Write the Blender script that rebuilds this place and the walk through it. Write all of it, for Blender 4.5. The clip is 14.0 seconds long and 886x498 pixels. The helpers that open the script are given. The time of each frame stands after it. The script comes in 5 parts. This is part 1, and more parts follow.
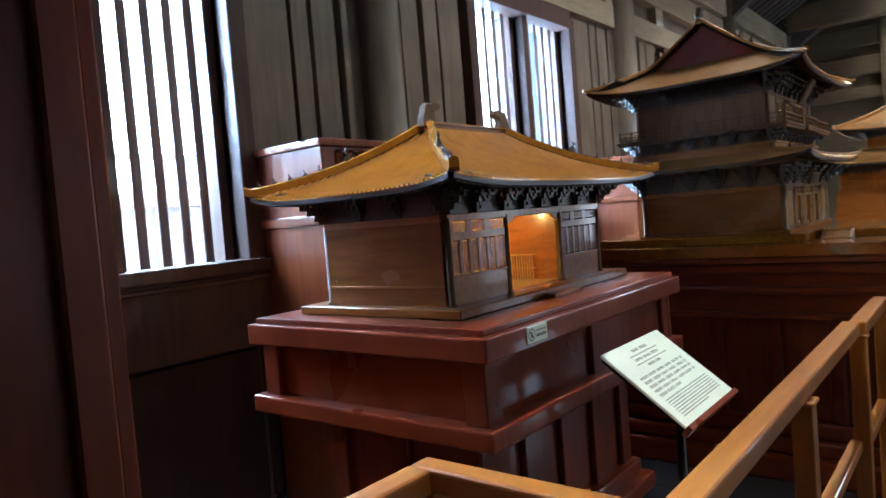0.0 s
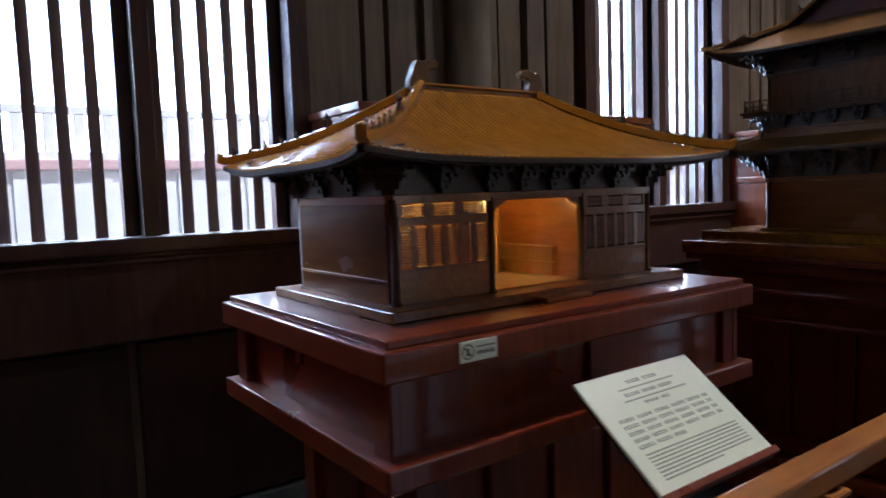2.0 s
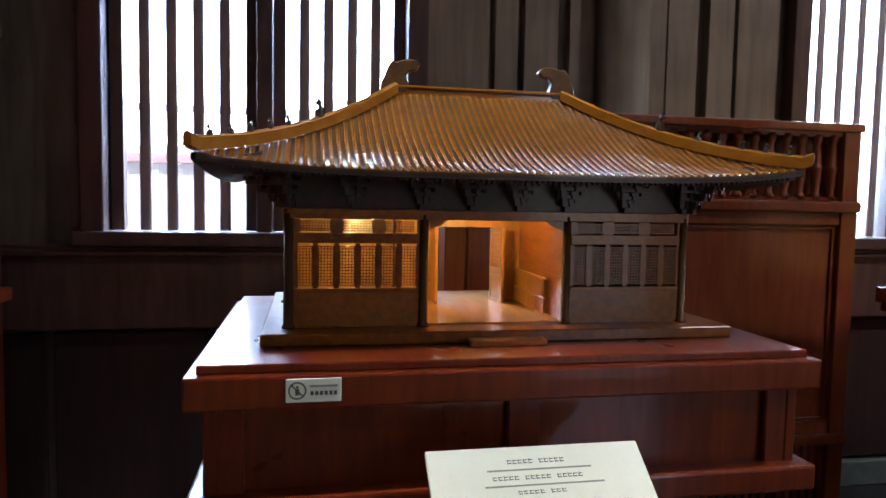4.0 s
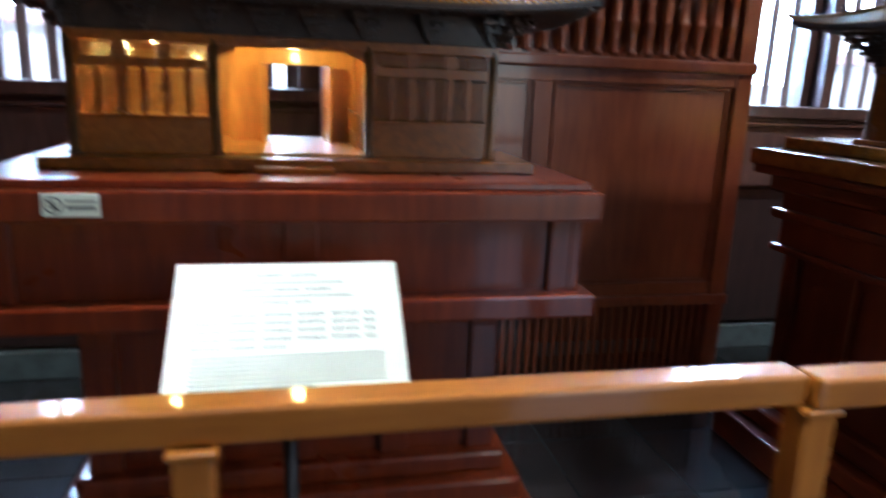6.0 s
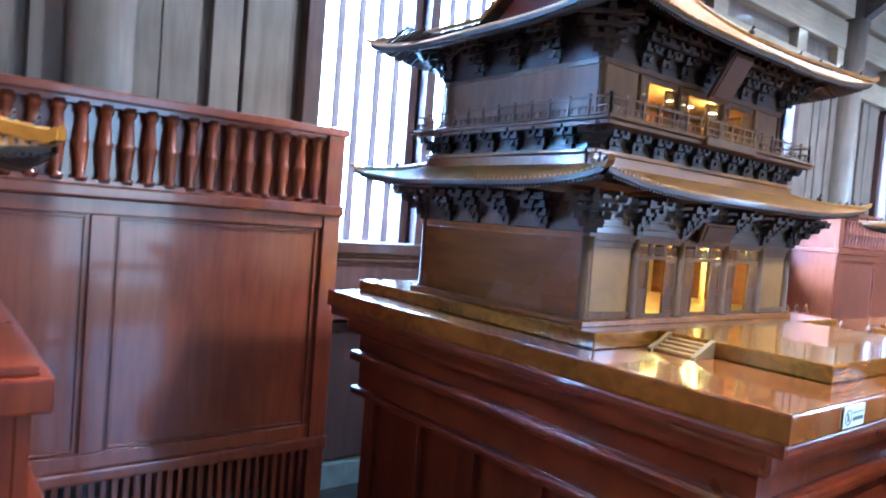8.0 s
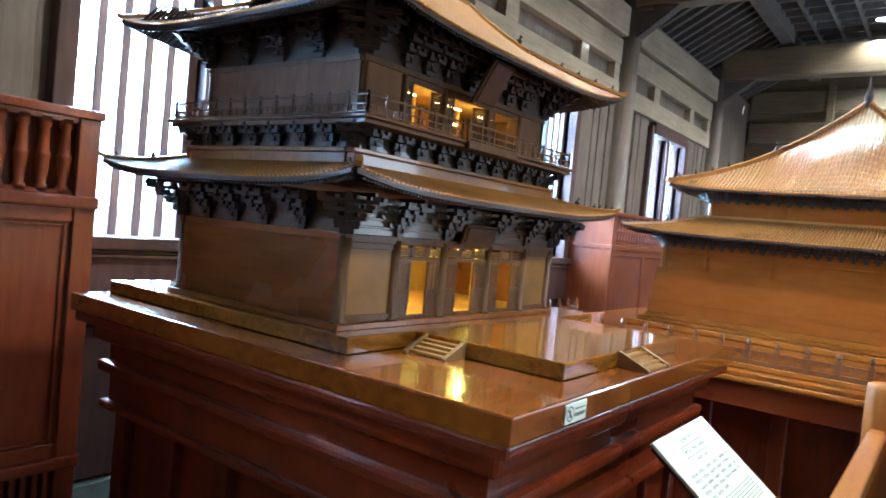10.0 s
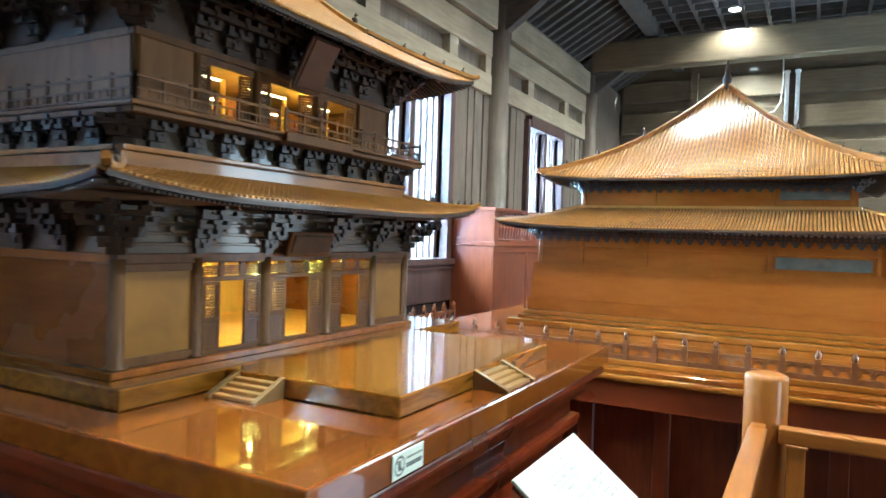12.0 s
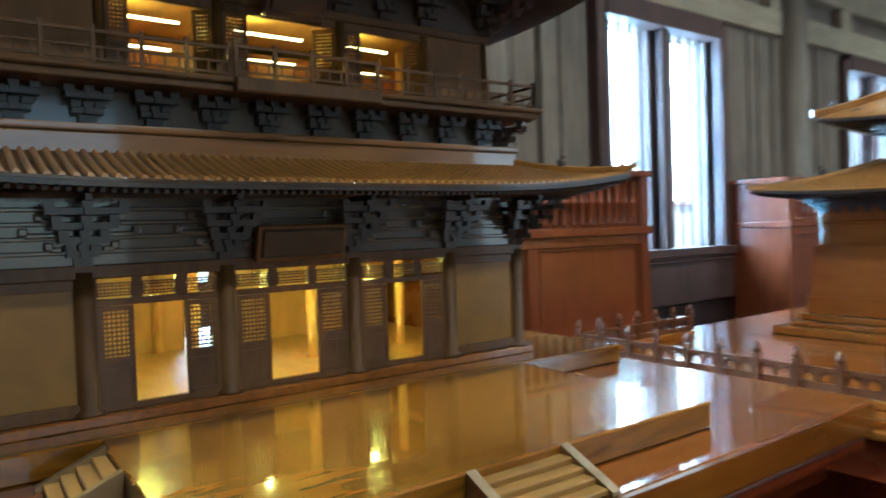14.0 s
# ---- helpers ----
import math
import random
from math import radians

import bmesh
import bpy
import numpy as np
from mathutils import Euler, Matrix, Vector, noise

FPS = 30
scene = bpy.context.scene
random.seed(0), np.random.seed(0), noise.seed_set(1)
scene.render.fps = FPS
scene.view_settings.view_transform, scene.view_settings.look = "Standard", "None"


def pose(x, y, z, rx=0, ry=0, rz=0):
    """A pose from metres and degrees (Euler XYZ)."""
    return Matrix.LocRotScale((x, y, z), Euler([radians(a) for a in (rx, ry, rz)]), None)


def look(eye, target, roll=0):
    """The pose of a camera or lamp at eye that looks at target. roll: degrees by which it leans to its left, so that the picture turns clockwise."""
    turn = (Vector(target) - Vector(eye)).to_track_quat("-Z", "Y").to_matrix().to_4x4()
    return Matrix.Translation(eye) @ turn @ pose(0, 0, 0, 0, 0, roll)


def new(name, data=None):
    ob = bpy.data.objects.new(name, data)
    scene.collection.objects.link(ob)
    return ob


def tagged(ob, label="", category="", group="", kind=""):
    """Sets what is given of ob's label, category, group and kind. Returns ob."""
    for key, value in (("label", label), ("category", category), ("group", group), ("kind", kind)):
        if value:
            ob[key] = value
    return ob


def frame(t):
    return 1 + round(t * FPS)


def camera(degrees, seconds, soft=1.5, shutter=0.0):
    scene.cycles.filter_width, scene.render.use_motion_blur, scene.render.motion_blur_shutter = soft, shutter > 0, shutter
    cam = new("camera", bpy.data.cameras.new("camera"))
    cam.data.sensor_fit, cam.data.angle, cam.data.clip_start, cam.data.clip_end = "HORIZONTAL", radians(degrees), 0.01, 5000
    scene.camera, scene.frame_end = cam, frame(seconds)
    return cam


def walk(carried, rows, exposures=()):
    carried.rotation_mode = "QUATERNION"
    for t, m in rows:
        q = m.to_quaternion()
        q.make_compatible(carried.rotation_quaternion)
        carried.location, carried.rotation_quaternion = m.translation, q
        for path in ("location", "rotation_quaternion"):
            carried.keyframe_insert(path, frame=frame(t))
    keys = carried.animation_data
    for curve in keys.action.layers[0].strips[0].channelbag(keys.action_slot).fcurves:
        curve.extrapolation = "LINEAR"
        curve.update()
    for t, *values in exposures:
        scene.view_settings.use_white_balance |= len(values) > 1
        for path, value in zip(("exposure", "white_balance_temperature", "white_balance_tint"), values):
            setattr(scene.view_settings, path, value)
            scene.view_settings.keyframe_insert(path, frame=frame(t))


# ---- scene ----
cam = camera(66.0, 14.0, shutter=0.5)
PATH = [
    (0, (2.971, -0.387, 1.557), (1.715, 1.167, 1.464), -4.6),
    (0.5, (3.08, -0.332, 1.574), (1.712, 1.122, 1.46), -1.8),
    (1, (3.118, -0.212, 1.574), (1.624, 1.106, 1.391), -1.7),
    (1.5, (3.101, 0.04, 1.573), (1.487, 1.217, 1.46), -0.2),
    (2, (3.142, 0.308, 1.56), (1.526, 1.475, 1.402), -2.0),
    (2.5, (3.27, 0.582, 1.57), (1.486, 1.46, 1.359), -0.2),
    (3, (3.282, 0.805, 1.575), (1.418, 1.507, 1.386), 0.2),
    (3.2, (3.273, 0.912, 1.586), (1.386, 1.554, 1.416), 0.5),
    (5.3, (3.348, 1.499, 1.554), (1.361, 1.602, 1.357), -0.8),
    (5.5, (3.329, 1.533, 1.49), (1.358, 1.721, 1.209), -1.6),
    (6, (3.417, 1.687, 1.472), (1.516, 2.099, 1.003), 2.2),
    (6.5, (3.453, 1.864, 1.398), (1.692, 2.602, 0.801), 2.9),
    (7, (3.486, 1.974, 1.419), (1.824, 2.984, 0.953), 3.4),
    (7.5, (3.464, 2.051, 1.497), (1.804, 3.145, 1.278), 4.4),
    (8, (3.38, 2.16, 1.591), (1.804, 3.388, 1.505), 4.6),
    (8.5, (3.345, 2.229, 1.611), (1.82, 3.523, 1.598), 3.1),
    (9, (3.379, 2.268, 1.625), (1.972, 3.689, 1.601), 3.4),
    (11.3, (3.484, 2.492, 1.638), (2.43, 4.191, 1.589), 5.1),
    (11.5, (3.459, 2.535, 1.653), (2.434, 4.252, 1.608), 4.4),
    (12, (3.42, 2.719, 1.648), (2.47, 4.478, 1.613), 1.8),
    (12.5, (3.468, 2.989, 1.65), (2.452, 4.712, 1.647), 3.3),
    (13, (3.509, 3.28, 1.634), (2.402, 4.944, 1.574), 2.1),
    (13.5, (3.435, 3.525, 1.643), (2.099, 5.013, 1.601), -1.2),
    (14, (3.382, 3.735, 1.628), (1.752, 4.893, 1.575), -1.9),
]
EXPOSURES = [(0, 0.68, 5100, 6), (1, 0.25, 5100, 7), (1.5, -0.2, 5300, 11), (2, -0.5, 5400, 16), (2.5, -0.75, 5400, 19), (3.2, -0.35, 5400, 19), (5.5, 0.85, 5200, 9), (6, 0.9, 4900, 9), (6.5, 0.9, 4700, 11), (7.0, 2.3, 4300, 14), (7.5, 2.55, 3900, 11), (8, 2.3, 4000, 8), (8.5, 1.95, 4400, 6), (9, 1.7, 4700, 5), (11.5, 1.35, 4900, 2), (12, 1.75, 4800, -4), (12.5, 1.7, 4600, -5), (13, 0.95, 4900, -3), (14, 0.65, 4600, -6)]
walk(cam, [(t, look(eye, target, roll)) for t, eye, target, roll in PATH], EXPOSURES)

# ---- world and light ----
world = bpy.data.worlds.new("sky")
scene.world = world
world.use_nodes = True
wn = world.node_tree
sky = wn.nodes.new("ShaderNodeTexSky")
sky.sky_type, sky.sun_disc, sky.sun_elevation, sky.sun_rotation = "NISHITA", False, radians(40), radians(67)
wn.nodes["Background"].inputs["Strength"].default_value = 0.15
wn.links.new(sky.outputs[0], wn.nodes["Background"].inputs["Color"])


sun = new("sun", bpy.data.lights.new("sun", "SUN"))
sun.data.energy, sun.data.angle, sun.data.color = 5.0, radians(0.5), (1.0, 0.96, 0.9)
sun.matrix_world = look((60, 25, 54), (0, 0, 0))


def area_lamp(name, m, sx, sy, watts, colour):
    lamp = bpy.data.lights.new(name, "AREA")
    lamp.shape, lamp.size, lamp.size_y, lamp.energy, lamp.color = "RECTANGLE", sx, sy, watts, colour
    ob = new(name, lamp)
    ob.matrix_world = m
    return ob


def point_lamp(name, place, watts, colour, radius=0.02, spot=0):
    lamp = bpy.data.lights.new(name, "SPOT" if spot else "POINT")
    lamp.energy, lamp.color, lamp.shadow_soft_size = watts, colour, radius
    if spot:
        lamp.spot_size, lamp.spot_blend = radians(spot), 0.6
    ob = new(name, lamp)
    ob.location = place
    return ob


# pane openings along the west wall (y from, y to); sill and head
WINDOWS = [[(0.335, 0.991), (1.065, 1.69)], [(3.86, 4.57), (4.64, 5.33)], [(7.64, 8.32), (8.39, 9.08)], [(11.4, 12.04), (12.11, 12.75)]]
SILL, HEAD = 1.425, 3.17
COLUMNS = [-0.95, 2.78, 6.49, 10.24, 14.0]
# unseen doorways: 4.2 inferred from reflections, 9.4 and 13.0 added as fill light
EAST, DOORS = 7.0, {4.2: 6, 9.4: 28, 13.0: 70}
DAY = (0.56, 0.78, 1.0)
for pair, low, watts in zip(WINDOWS, (2.15, 1.55, 1.45, 1.45), (420, 520, 600, 600)):
    area_lamp("window_light", pose(-0.9, (pair[0][0] + pair[1][1]) / 2, (low + 3.85) / 2, 0, -86, 0), 3.85 - low, 1.7, watts, DAY)
for y, watts in DOORS.items():
    area_lamp("door_fill_light", pose(EAST + 0.1, y, 1.6, 0, 90, 0), 2.4, 1.4, watts, (0.80, 0.96, 1.0) if y < 5 else (0.95, 0.95, 0.95))

# ---- materials ----
def material(name):
    mat = bpy.data.materials.new(name)
    mat.use_nodes = True
    return mat, mat.node_tree, mat.node_tree.nodes["Principled BSDF"]


def wood(name, dark, light, rough=0.3, coat=0.3, grain=(4, 40, 40), scale=1.0, bump=0.025, vary=0.35, coat_rough=0.08, twist=0.6, edge=0.36):
    """Varnished wood: long grain, broad patches, fine pores, each piece slightly its own tone."""
    mat, tree, bsdf = material(name)
    n, link = tree.nodes.new, tree.links.new
    coord = n("ShaderNodeTexCoord")
    mapping = n("ShaderNodeMapping")
    mapping.inputs["Scale"].default_value = [g * scale for g in grain]
    link(coord.outputs["Object"], mapping.inputs["Vector"])
    fine = n("ShaderNodeTexNoise")
    fine.inputs["Scale"].default_value, fine.inputs["Detail"].default_value, fine.inputs["Distortion"].default_value = 1.0, 7, twist
    link(mapping.outputs[0], fine.inputs["Vector"])
    broad = n("ShaderNodeTexNoise")
    broad.inputs["Scale"].default_value, broad.inputs["Detail"].default_value = 3.1, 3
    link(coord.outputs["Object"], broad.inputs["Vector"])
    info = n("ShaderNodeObjectInfo")
    a = n("ShaderNodeMath")
    a.operation = "MULTIPLY_ADD"
    a.inputs[1].default_value = 0.55
    link(fine.outputs["Fac"], a.inputs[0])
    b = n("ShaderNodeMath")
    b.operation = "MULTIPLY"
    b.inputs[1].default_value = 0.45
    link(broad.outputs["Fac"], b.inputs[0])
    link(b.outputs[0], a.inputs[2])
    c = n("ShaderNodeMath")
    c.operation = "MULTIPLY_ADD"
    c.inputs[1].default_value = vary * 0.3
    link(info.outputs["Random"], c.inputs[0])
    link(a.outputs[0], c.inputs[2])
    ramp = n("ShaderNodeValToRGB")
    ramp.color_ramp.elements[0].position, ramp.color_ramp.elements[1].position = edge, 1.08 - edge
    ramp.color_ramp.elements[0].color, ramp.color_ramp.elements[1].color = (*dark, 1), (*light, 1)
    link(c.outputs[0], ramp.inputs[0])
    link(ramp.outputs[0], bsdf.inputs["Base Color"])
    r = n("ShaderNodeMapRange")
    r.inputs["To Min"].default_value, r.inputs["To Max"].default_value = rough + 0.08, rough + 0.26
    link(broad.outputs["Fac"], r.inputs["Value"])
    link(r.outputs[0], bsdf.inputs["Roughness"])
    bsdf.inputs["Specular IOR Level"].default_value = 0.35
    bsdf.inputs["Coat Weight"].default_value, bsdf.inputs["Coat Roughness"].default_value = coat, coat_rough
    bump_node = n("ShaderNodeBump")
    bump_node.inputs["Strength"].default_value, bump_node.inputs["Distance"].default_value = bump * 4, 0.002
    link(fine.outputs["Fac"], bump_node.inputs["Height"])
    link(bump_node.outputs[0], bsdf.inputs["Normal"])
    return mat


def plain(name, colour, rough=0.5, metal=0.0, spread=0.15, size=25.0):
    mat, tree, bsdf = material(name)
    n, link = tree.nodes.new, tree.links.new
    coord, tex, ramp = n("ShaderNodeTexCoord"), n("ShaderNodeTexNoise"), n("ShaderNodeValToRGB")
    tex.inputs["Scale"].default_value, tex.inputs["Detail"].default_value = size, 6
    link(coord.outputs["Object"], tex.inputs["Vector"])
    link(tex.outputs["Fac"], ramp.inputs[0])
    ramp.color_ramp.elements[0].position, ramp.color_ramp.elements[1].position = 0.3, 0.7
    ramp.color_ramp.elements[0].color = (*[c * (1 - spread) for c in colour], 1)
    ramp.color_ramp.elements[1].color = (*[min(1, c * (1 + spread)) for c in colour], 1)
    link(ramp.outputs[0], bsdf.inputs["Base Color"])
    bsdf.inputs["Roughness"].default_value, bsdf.inputs["Metallic"].default_value = rough, metal
    bump = n("ShaderNodeBump")
    bump.inputs["Strength"].default_value, bump.inputs["Distance"].default_value = 0.15, 0.002
    link(tex.outputs["Fac"], bump.inputs["Height"])
    link(bump.outputs[0], bsdf.inputs["Normal"])
    return mat


def glow(name, colour, strength):
    mat, tree, bsdf = material(name)
    bsdf.inputs["Base Color"].default_value = (*colour, 1)
    bsdf.inputs["Emission Color"].default_value, bsdf.inputs["Emission Strength"].default_value = (*colour, 1), strength
    return mat


def glass(name):
    mat, tree, bsdf = material(name)
    bsdf.inputs["Transmission Weight"].default_value, bsdf.inputs["Roughness"].default_value, bsdf.inputs["IOR"].default_value = 1.0, 0.0, 1.45
    return mat


MAHOGANY = wood("mahogany", (0.095, 0.0115, 0.0018), (0.215, 0.034, 0.0045), 0.13, 0.5, (5, 38, 5))
MAHOGANY_UP = wood("mahogany_upright", (0.085, 0.0105, 0.0018), (0.195, 0.031, 0.0045), 0.16, 0.45, (34, 34, 4))
CHERRY = wood("cabinet_red_wood", (0.118, 0.023, 0.006), (0.215, 0.053, 0.013), 0.16, 0.6, (30, 30, 3.5))
TEAK = wood("model_teak", (0.16, 0.045, 0.002), (0.35, 0.112, 0.006), 0.15, 0.3, (7, 45, 45))
BAY = wood("model_bay_panel", (0.15, 0.068, 0.005), (0.28, 0.132, 0.011), 0.32, 0.06, (4, 9, 9), coat_rough=0.12)
ROOF_BROWN = wood("model_roof_brown", (0.26, 0.106, 0.012), (0.48, 0.213, 0.030), 0.22, 0.45, (12, 30, 30), coat_rough=0.14, vary=0.12, edge=0.27)
TEAK_TOP = wood("model_deck", (0.115, 0.027, 0.002), (0.26, 0.072, 0.004), 0.05, 0.9, (10, 2.4, 12), coat_rough=0.04, twist=2.2, edge=0.38)
DECK_GOLD = wood("terrace_deck", (0.11, 0.037, 0.002), (0.30, 0.115, 0.006), 0.05, 0.9, (13, 3.2, 20), coat_rough=0.04, twist=2.8, edge=0.42)
ROOF_WOOD = wood("model_roof", (0.24, 0.088, 0.005), (0.45, 0.185, 0.014), 0.06, 1.0, (12, 30, 30), coat_rough=0.06, vary=0.12, edge=0.27)
# darker than the tiles: shade between rows put into colour; also the gate's ridge fins
GROOVE = wood("groove_shade_and_fin", (0.065, 0.028, 0.004), (0.13, 0.060, 0.010), 0.35, 0.3, (12, 30, 30))
GOLD = wood("model_interior", (0.36, 0.19, 0.030), (0.56, 0.32, 0.06), 0.25, 0.5, (6, 30, 6))
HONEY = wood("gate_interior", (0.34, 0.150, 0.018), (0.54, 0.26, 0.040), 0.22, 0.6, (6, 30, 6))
FRIEZE = wood("frieze_wood", (0.048, 0.027, 0.011), (0.105, 0.062, 0.026), 0.26, 0.5, (30, 5, 30))
SIDE_TEAK = wood("model_side_wall", (0.115, 0.036, 0.007), (0.235, 0.078, 0.014), 0.10, 0.25, (4, 40, 30), coat_rough=0.05)
UPPER_WALL = wood("model_upper_wall", (0.12, 0.050, 0.013), (0.22, 0.098, 0.028), 0.45, 0.04, (30, 30, 8))
CURB = wood("roof_curb_wood", (0.17, 0.062, 0.006), (0.31, 0.122, 0.015), 0.16, 0.6, (30, 4, 30), coat_rough=0.06)
BALUSTER = wood("baluster_wood", (0.10, 0.034, 0.010), (0.20, 0.070, 0.022), 0.2, 0.6, (20, 20, 20))
TREAD = wood("tread_wood", (0.24, 0.115, 0.018), (0.40, 0.20, 0.04), 0.3, 0.3, (20, 5, 20))
CHEEK = wood("stair_cheek_wood", (0.22, 0.13, 0.045), (0.38, 0.23, 0.085), 0.25, 0.6, (20, 5, 20))
EAVE_BOARD = wood("name_board_wood", (0.05, 0.022, 0.010), (0.10, 0.045, 0.02), 0.35, 0.3, (20, 5, 20))
WINDOW_DARK = plain("dim_window", (0.10, 0.082, 0.055), 0.08, 0, 0.2, 14)
# emission in place of light caught on shelf edges; not a lamp
STRIP_GLOW = glow("shelf_edge_glow", (1.0, 0.74, 0.3), 7)
ROOF_PALE = wood("model_roof_pale", (0.32, 0.142, 0.034), (0.42, 0.195, 0.050), 0.0, 1.0, (30, 12, 30), coat_rough=0.07, vary=0.15, edge=0.25)
ORANGE = wood("model_wall_orange", (0.185, 0.048, 0.004), (0.265, 0.078, 0.008), 0.04, 0.7, (5, 5, 26), bump=0.01, edge=0.3)
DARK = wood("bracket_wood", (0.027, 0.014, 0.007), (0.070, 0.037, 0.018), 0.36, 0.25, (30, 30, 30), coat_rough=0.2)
# slats paler and more lilac than the frames: daylight flare put into colour
SLAT_WOOD = wood("flare_tinted_slat", (0.19, 0.145, 0.15), (0.30, 0.245, 0.25), 0.4, 0.2, (24, 24, 3))
BRONZE = wood("weathered_model_wood", (0.066, 0.026, 0.005), (0.15, 0.064, 0.013), 0.40, 0.10, (30, 30, 8))
RAIL = wood("rail_wood", (0.27, 0.080, 0.005), (0.46, 0.160, 0.012), 0.25, 0.8, (30, 3.5, 30), bump=0.04)
RAIL_X = wood("rail_wood_cross", (0.27, 0.080, 0.005), (0.46, 0.160, 0.012), 0.25, 0.8, (3.5, 30, 30), bump=0.04)
POST = wood("rail_wood_post", (0.27, 0.080, 0.005), (0.46, 0.160, 0.012), 0.25, 0.8, (34, 34, 4), bump=0.04)
WALL_WOOD = wood("wall_board", (0.10, 0.074, 0.052), (0.20, 0.152, 0.112), 0.36, 0.3, (24, 24, 2.2))
BEAM_WOOD = wood("beam_wood", (0.21, 0.163, 0.105), (0.37, 0.292, 0.195), 0.36, 0.4, (24, 2.2, 24))
CEIL_WOOD = wood("ceiling_wood", (0.05, 0.042, 0.036), (0.11, 0.092, 0.078), 0.45, 0.2, (8, 8, 20))
CROSS_WOOD = wood("crossbeam_wood", (0.070, 0.048, 0.025), (0.14, 0.098, 0.052), 0.33, 0.5, (2.5, 24, 24))
FRAME_WOOD = wood("window_frame", (0.045, 0.022, 0.017), (0.10, 0.052, 0.041), 0.38, 0.25, (24, 24, 3))
# frame wood darkened to near black: shade of the low wall put into colour
SHADED_PANEL = wood("shaded_panel", (0.018, 0.010, 0.009), (0.045, 0.024, 0.020), 0.38, 0.2, (24, 24, 3))
SLATE = plain("slate_tile", (0.024, 0.024, 0.025), 0.13, 0, 0.35, 9)
SLATE.node_tree.nodes["Principled BSDF"].inputs["IOR"].default_value = 1.9
GROUT = plain("floor_grout", (0.02, 0.02, 0.02), 0.8)
SKIRT = plain("stone_skirting", (0.10, 0.13, 0.13), 0.3, 0, 0.25, 12)
PAPER = plain("sign_paper", (0.87, 0.91, 0.76), 0.35, 0, 0.03, 6)
INK = plain("ink", (0.10, 0.10, 0.085), 0.6)
PALE_INK = plain("faint_ink", (0.32, 0.34, 0.28), 0.6)
METAL = plain("dark_metal", (0.045, 0.04, 0.04), 0.4, 0.8)
PLASTER = plain("white_plaster", (0.88, 0.88, 0.86), 0.8, 0, 0.04, 5)
TILE_RED = plain("red_roof_edge", (0.70, 0.46, 0.43), 0.6)
PAVING = plain("pale_paving", (0.6, 0.6, 0.58), 0.8)
GLASS = glass("window_glass")
LAMP_GLOW = glow("lamp_face", (1.0, 0.95, 0.78), 14)
CABLE = plain("pale_cable", (0.55, 0.55, 0.5), 0.5)


# ---- building helpers ----
def box(bm, x0, x1, y0, y1, z0, z1, m=None):
    """Adds a box to bm and returns its vertices."""
    vs = [bm.verts.new((x, y, z)) for x in (x0, x1) for y in (y0, y1) for z in (z0, z1)]
    for f in ((0, 1, 3, 2), (4, 6, 7, 5), (0, 4, 5, 1), (2, 3, 7, 6), (0, 2, 6, 4), (1, 5, 7, 3)):
        bm.faces.new([vs[i] for i in f])
    if m:
        bmesh.ops.transform(bm, matrix=m, verts=vs)
    return vs


def block(x0, x1, y0, y1, z0, z1, bevel=0.0, segments=2, m=None):
    bm = bmesh.new()
    box(bm, x0, x1, y0, y1, z0, z1, m)
    if bevel:
        bmesh.ops.bevel(bm, geom=bm.edges[:], offset=bevel, segments=segments, affect="EDGES", profile=0.6)
    return bm


def boxes(*items, bevel=0.0):
    bm = bmesh.new()
    for it in items:
        box(bm, *it)
    if bevel:
        bmesh.ops.bevel(bm, geom=bm.edges[:], offset=bevel, segments=1, affect="EDGES")
    return bm


def lathe(bm, x, y, profile, n=14):
    """A turned shape: profile of (radius, z)."""
    rings = []
    for r, z in profile:
        rings.append([bm.verts.new((x + r * math.cos(i * math.tau / n), y + r * math.sin(i * math.tau / n), z)) for i in range(n)])
    for a, b in zip(rings, rings[1:]):
        for i in range(n):
            f = bm.faces.new((a[i], a[(i + 1) % n], b[(i + 1) % n], b[i]))
            f.smooth = True
    bm.faces.new(rings[0][::-1])
    bm.faces.new(rings[-1])
    return bm


def prism(points, axis, c0, c1):
    """An outline of 2D points pushed along an axis ('x': points are y, z; 'y': points are x, z)."""
    bm = bmesh.new()
    at = (lambda c, p: (c, p[0], p[1])) if axis == "x" else (lambda c, p: (p[0], c, p[1]))
    a = [bm.verts.new(at(c0, p)) for p in points]
    b = [bm.verts.new(at(c1, p)) for p in points]
    n = len(points)
    for i in range(n):
        bm.faces.new((a[i], a[(i + 1) % n], b[(i + 1) % n], b[i]))
    bm.faces.new(a[::-1])
    bm.faces.new(b)
    bmesh.ops.recalc_face_normals(bm, faces=bm.faces[:])
    return bm


def to_mesh(name, bm, mat):
    bmesh.ops.recalc_face_normals(bm, faces=bm.faces[:])
    me = bpy.data.meshes.new(name)
    bm.to_mesh(me)
    bm.free()
    me.materials.append(mat)
    return me


def thing(name, place, label, category, group="", kind=""):
    ob = new(name)
    ob.empty_display_size = 0.1
    ob.location = place
    return tagged(ob, label, category, group, kind)


def under(ob, parent):
    """Hangs ob under parent and keeps its coordinates in the world."""
    ob.parent = parent
    chain, m = parent, Matrix()
    while chain:
        m = chain.matrix_basis @ m if chain.parent is None else chain.matrix_parent_inverse @ chain.matrix_basis @ m
        chain = chain.parent
    ob.matrix_parent_inverse = m.inverted()
    return ob


def part(name, bm, mat, parent, label="", kind=""):
    data = to_mesh(name, bm, mat) if isinstance(bm, bmesh.types.BMesh) else bm
    ob = new(name, data)
    if parent is not None:
        under(ob, parent)
    return tagged(ob, label, kind=kind)


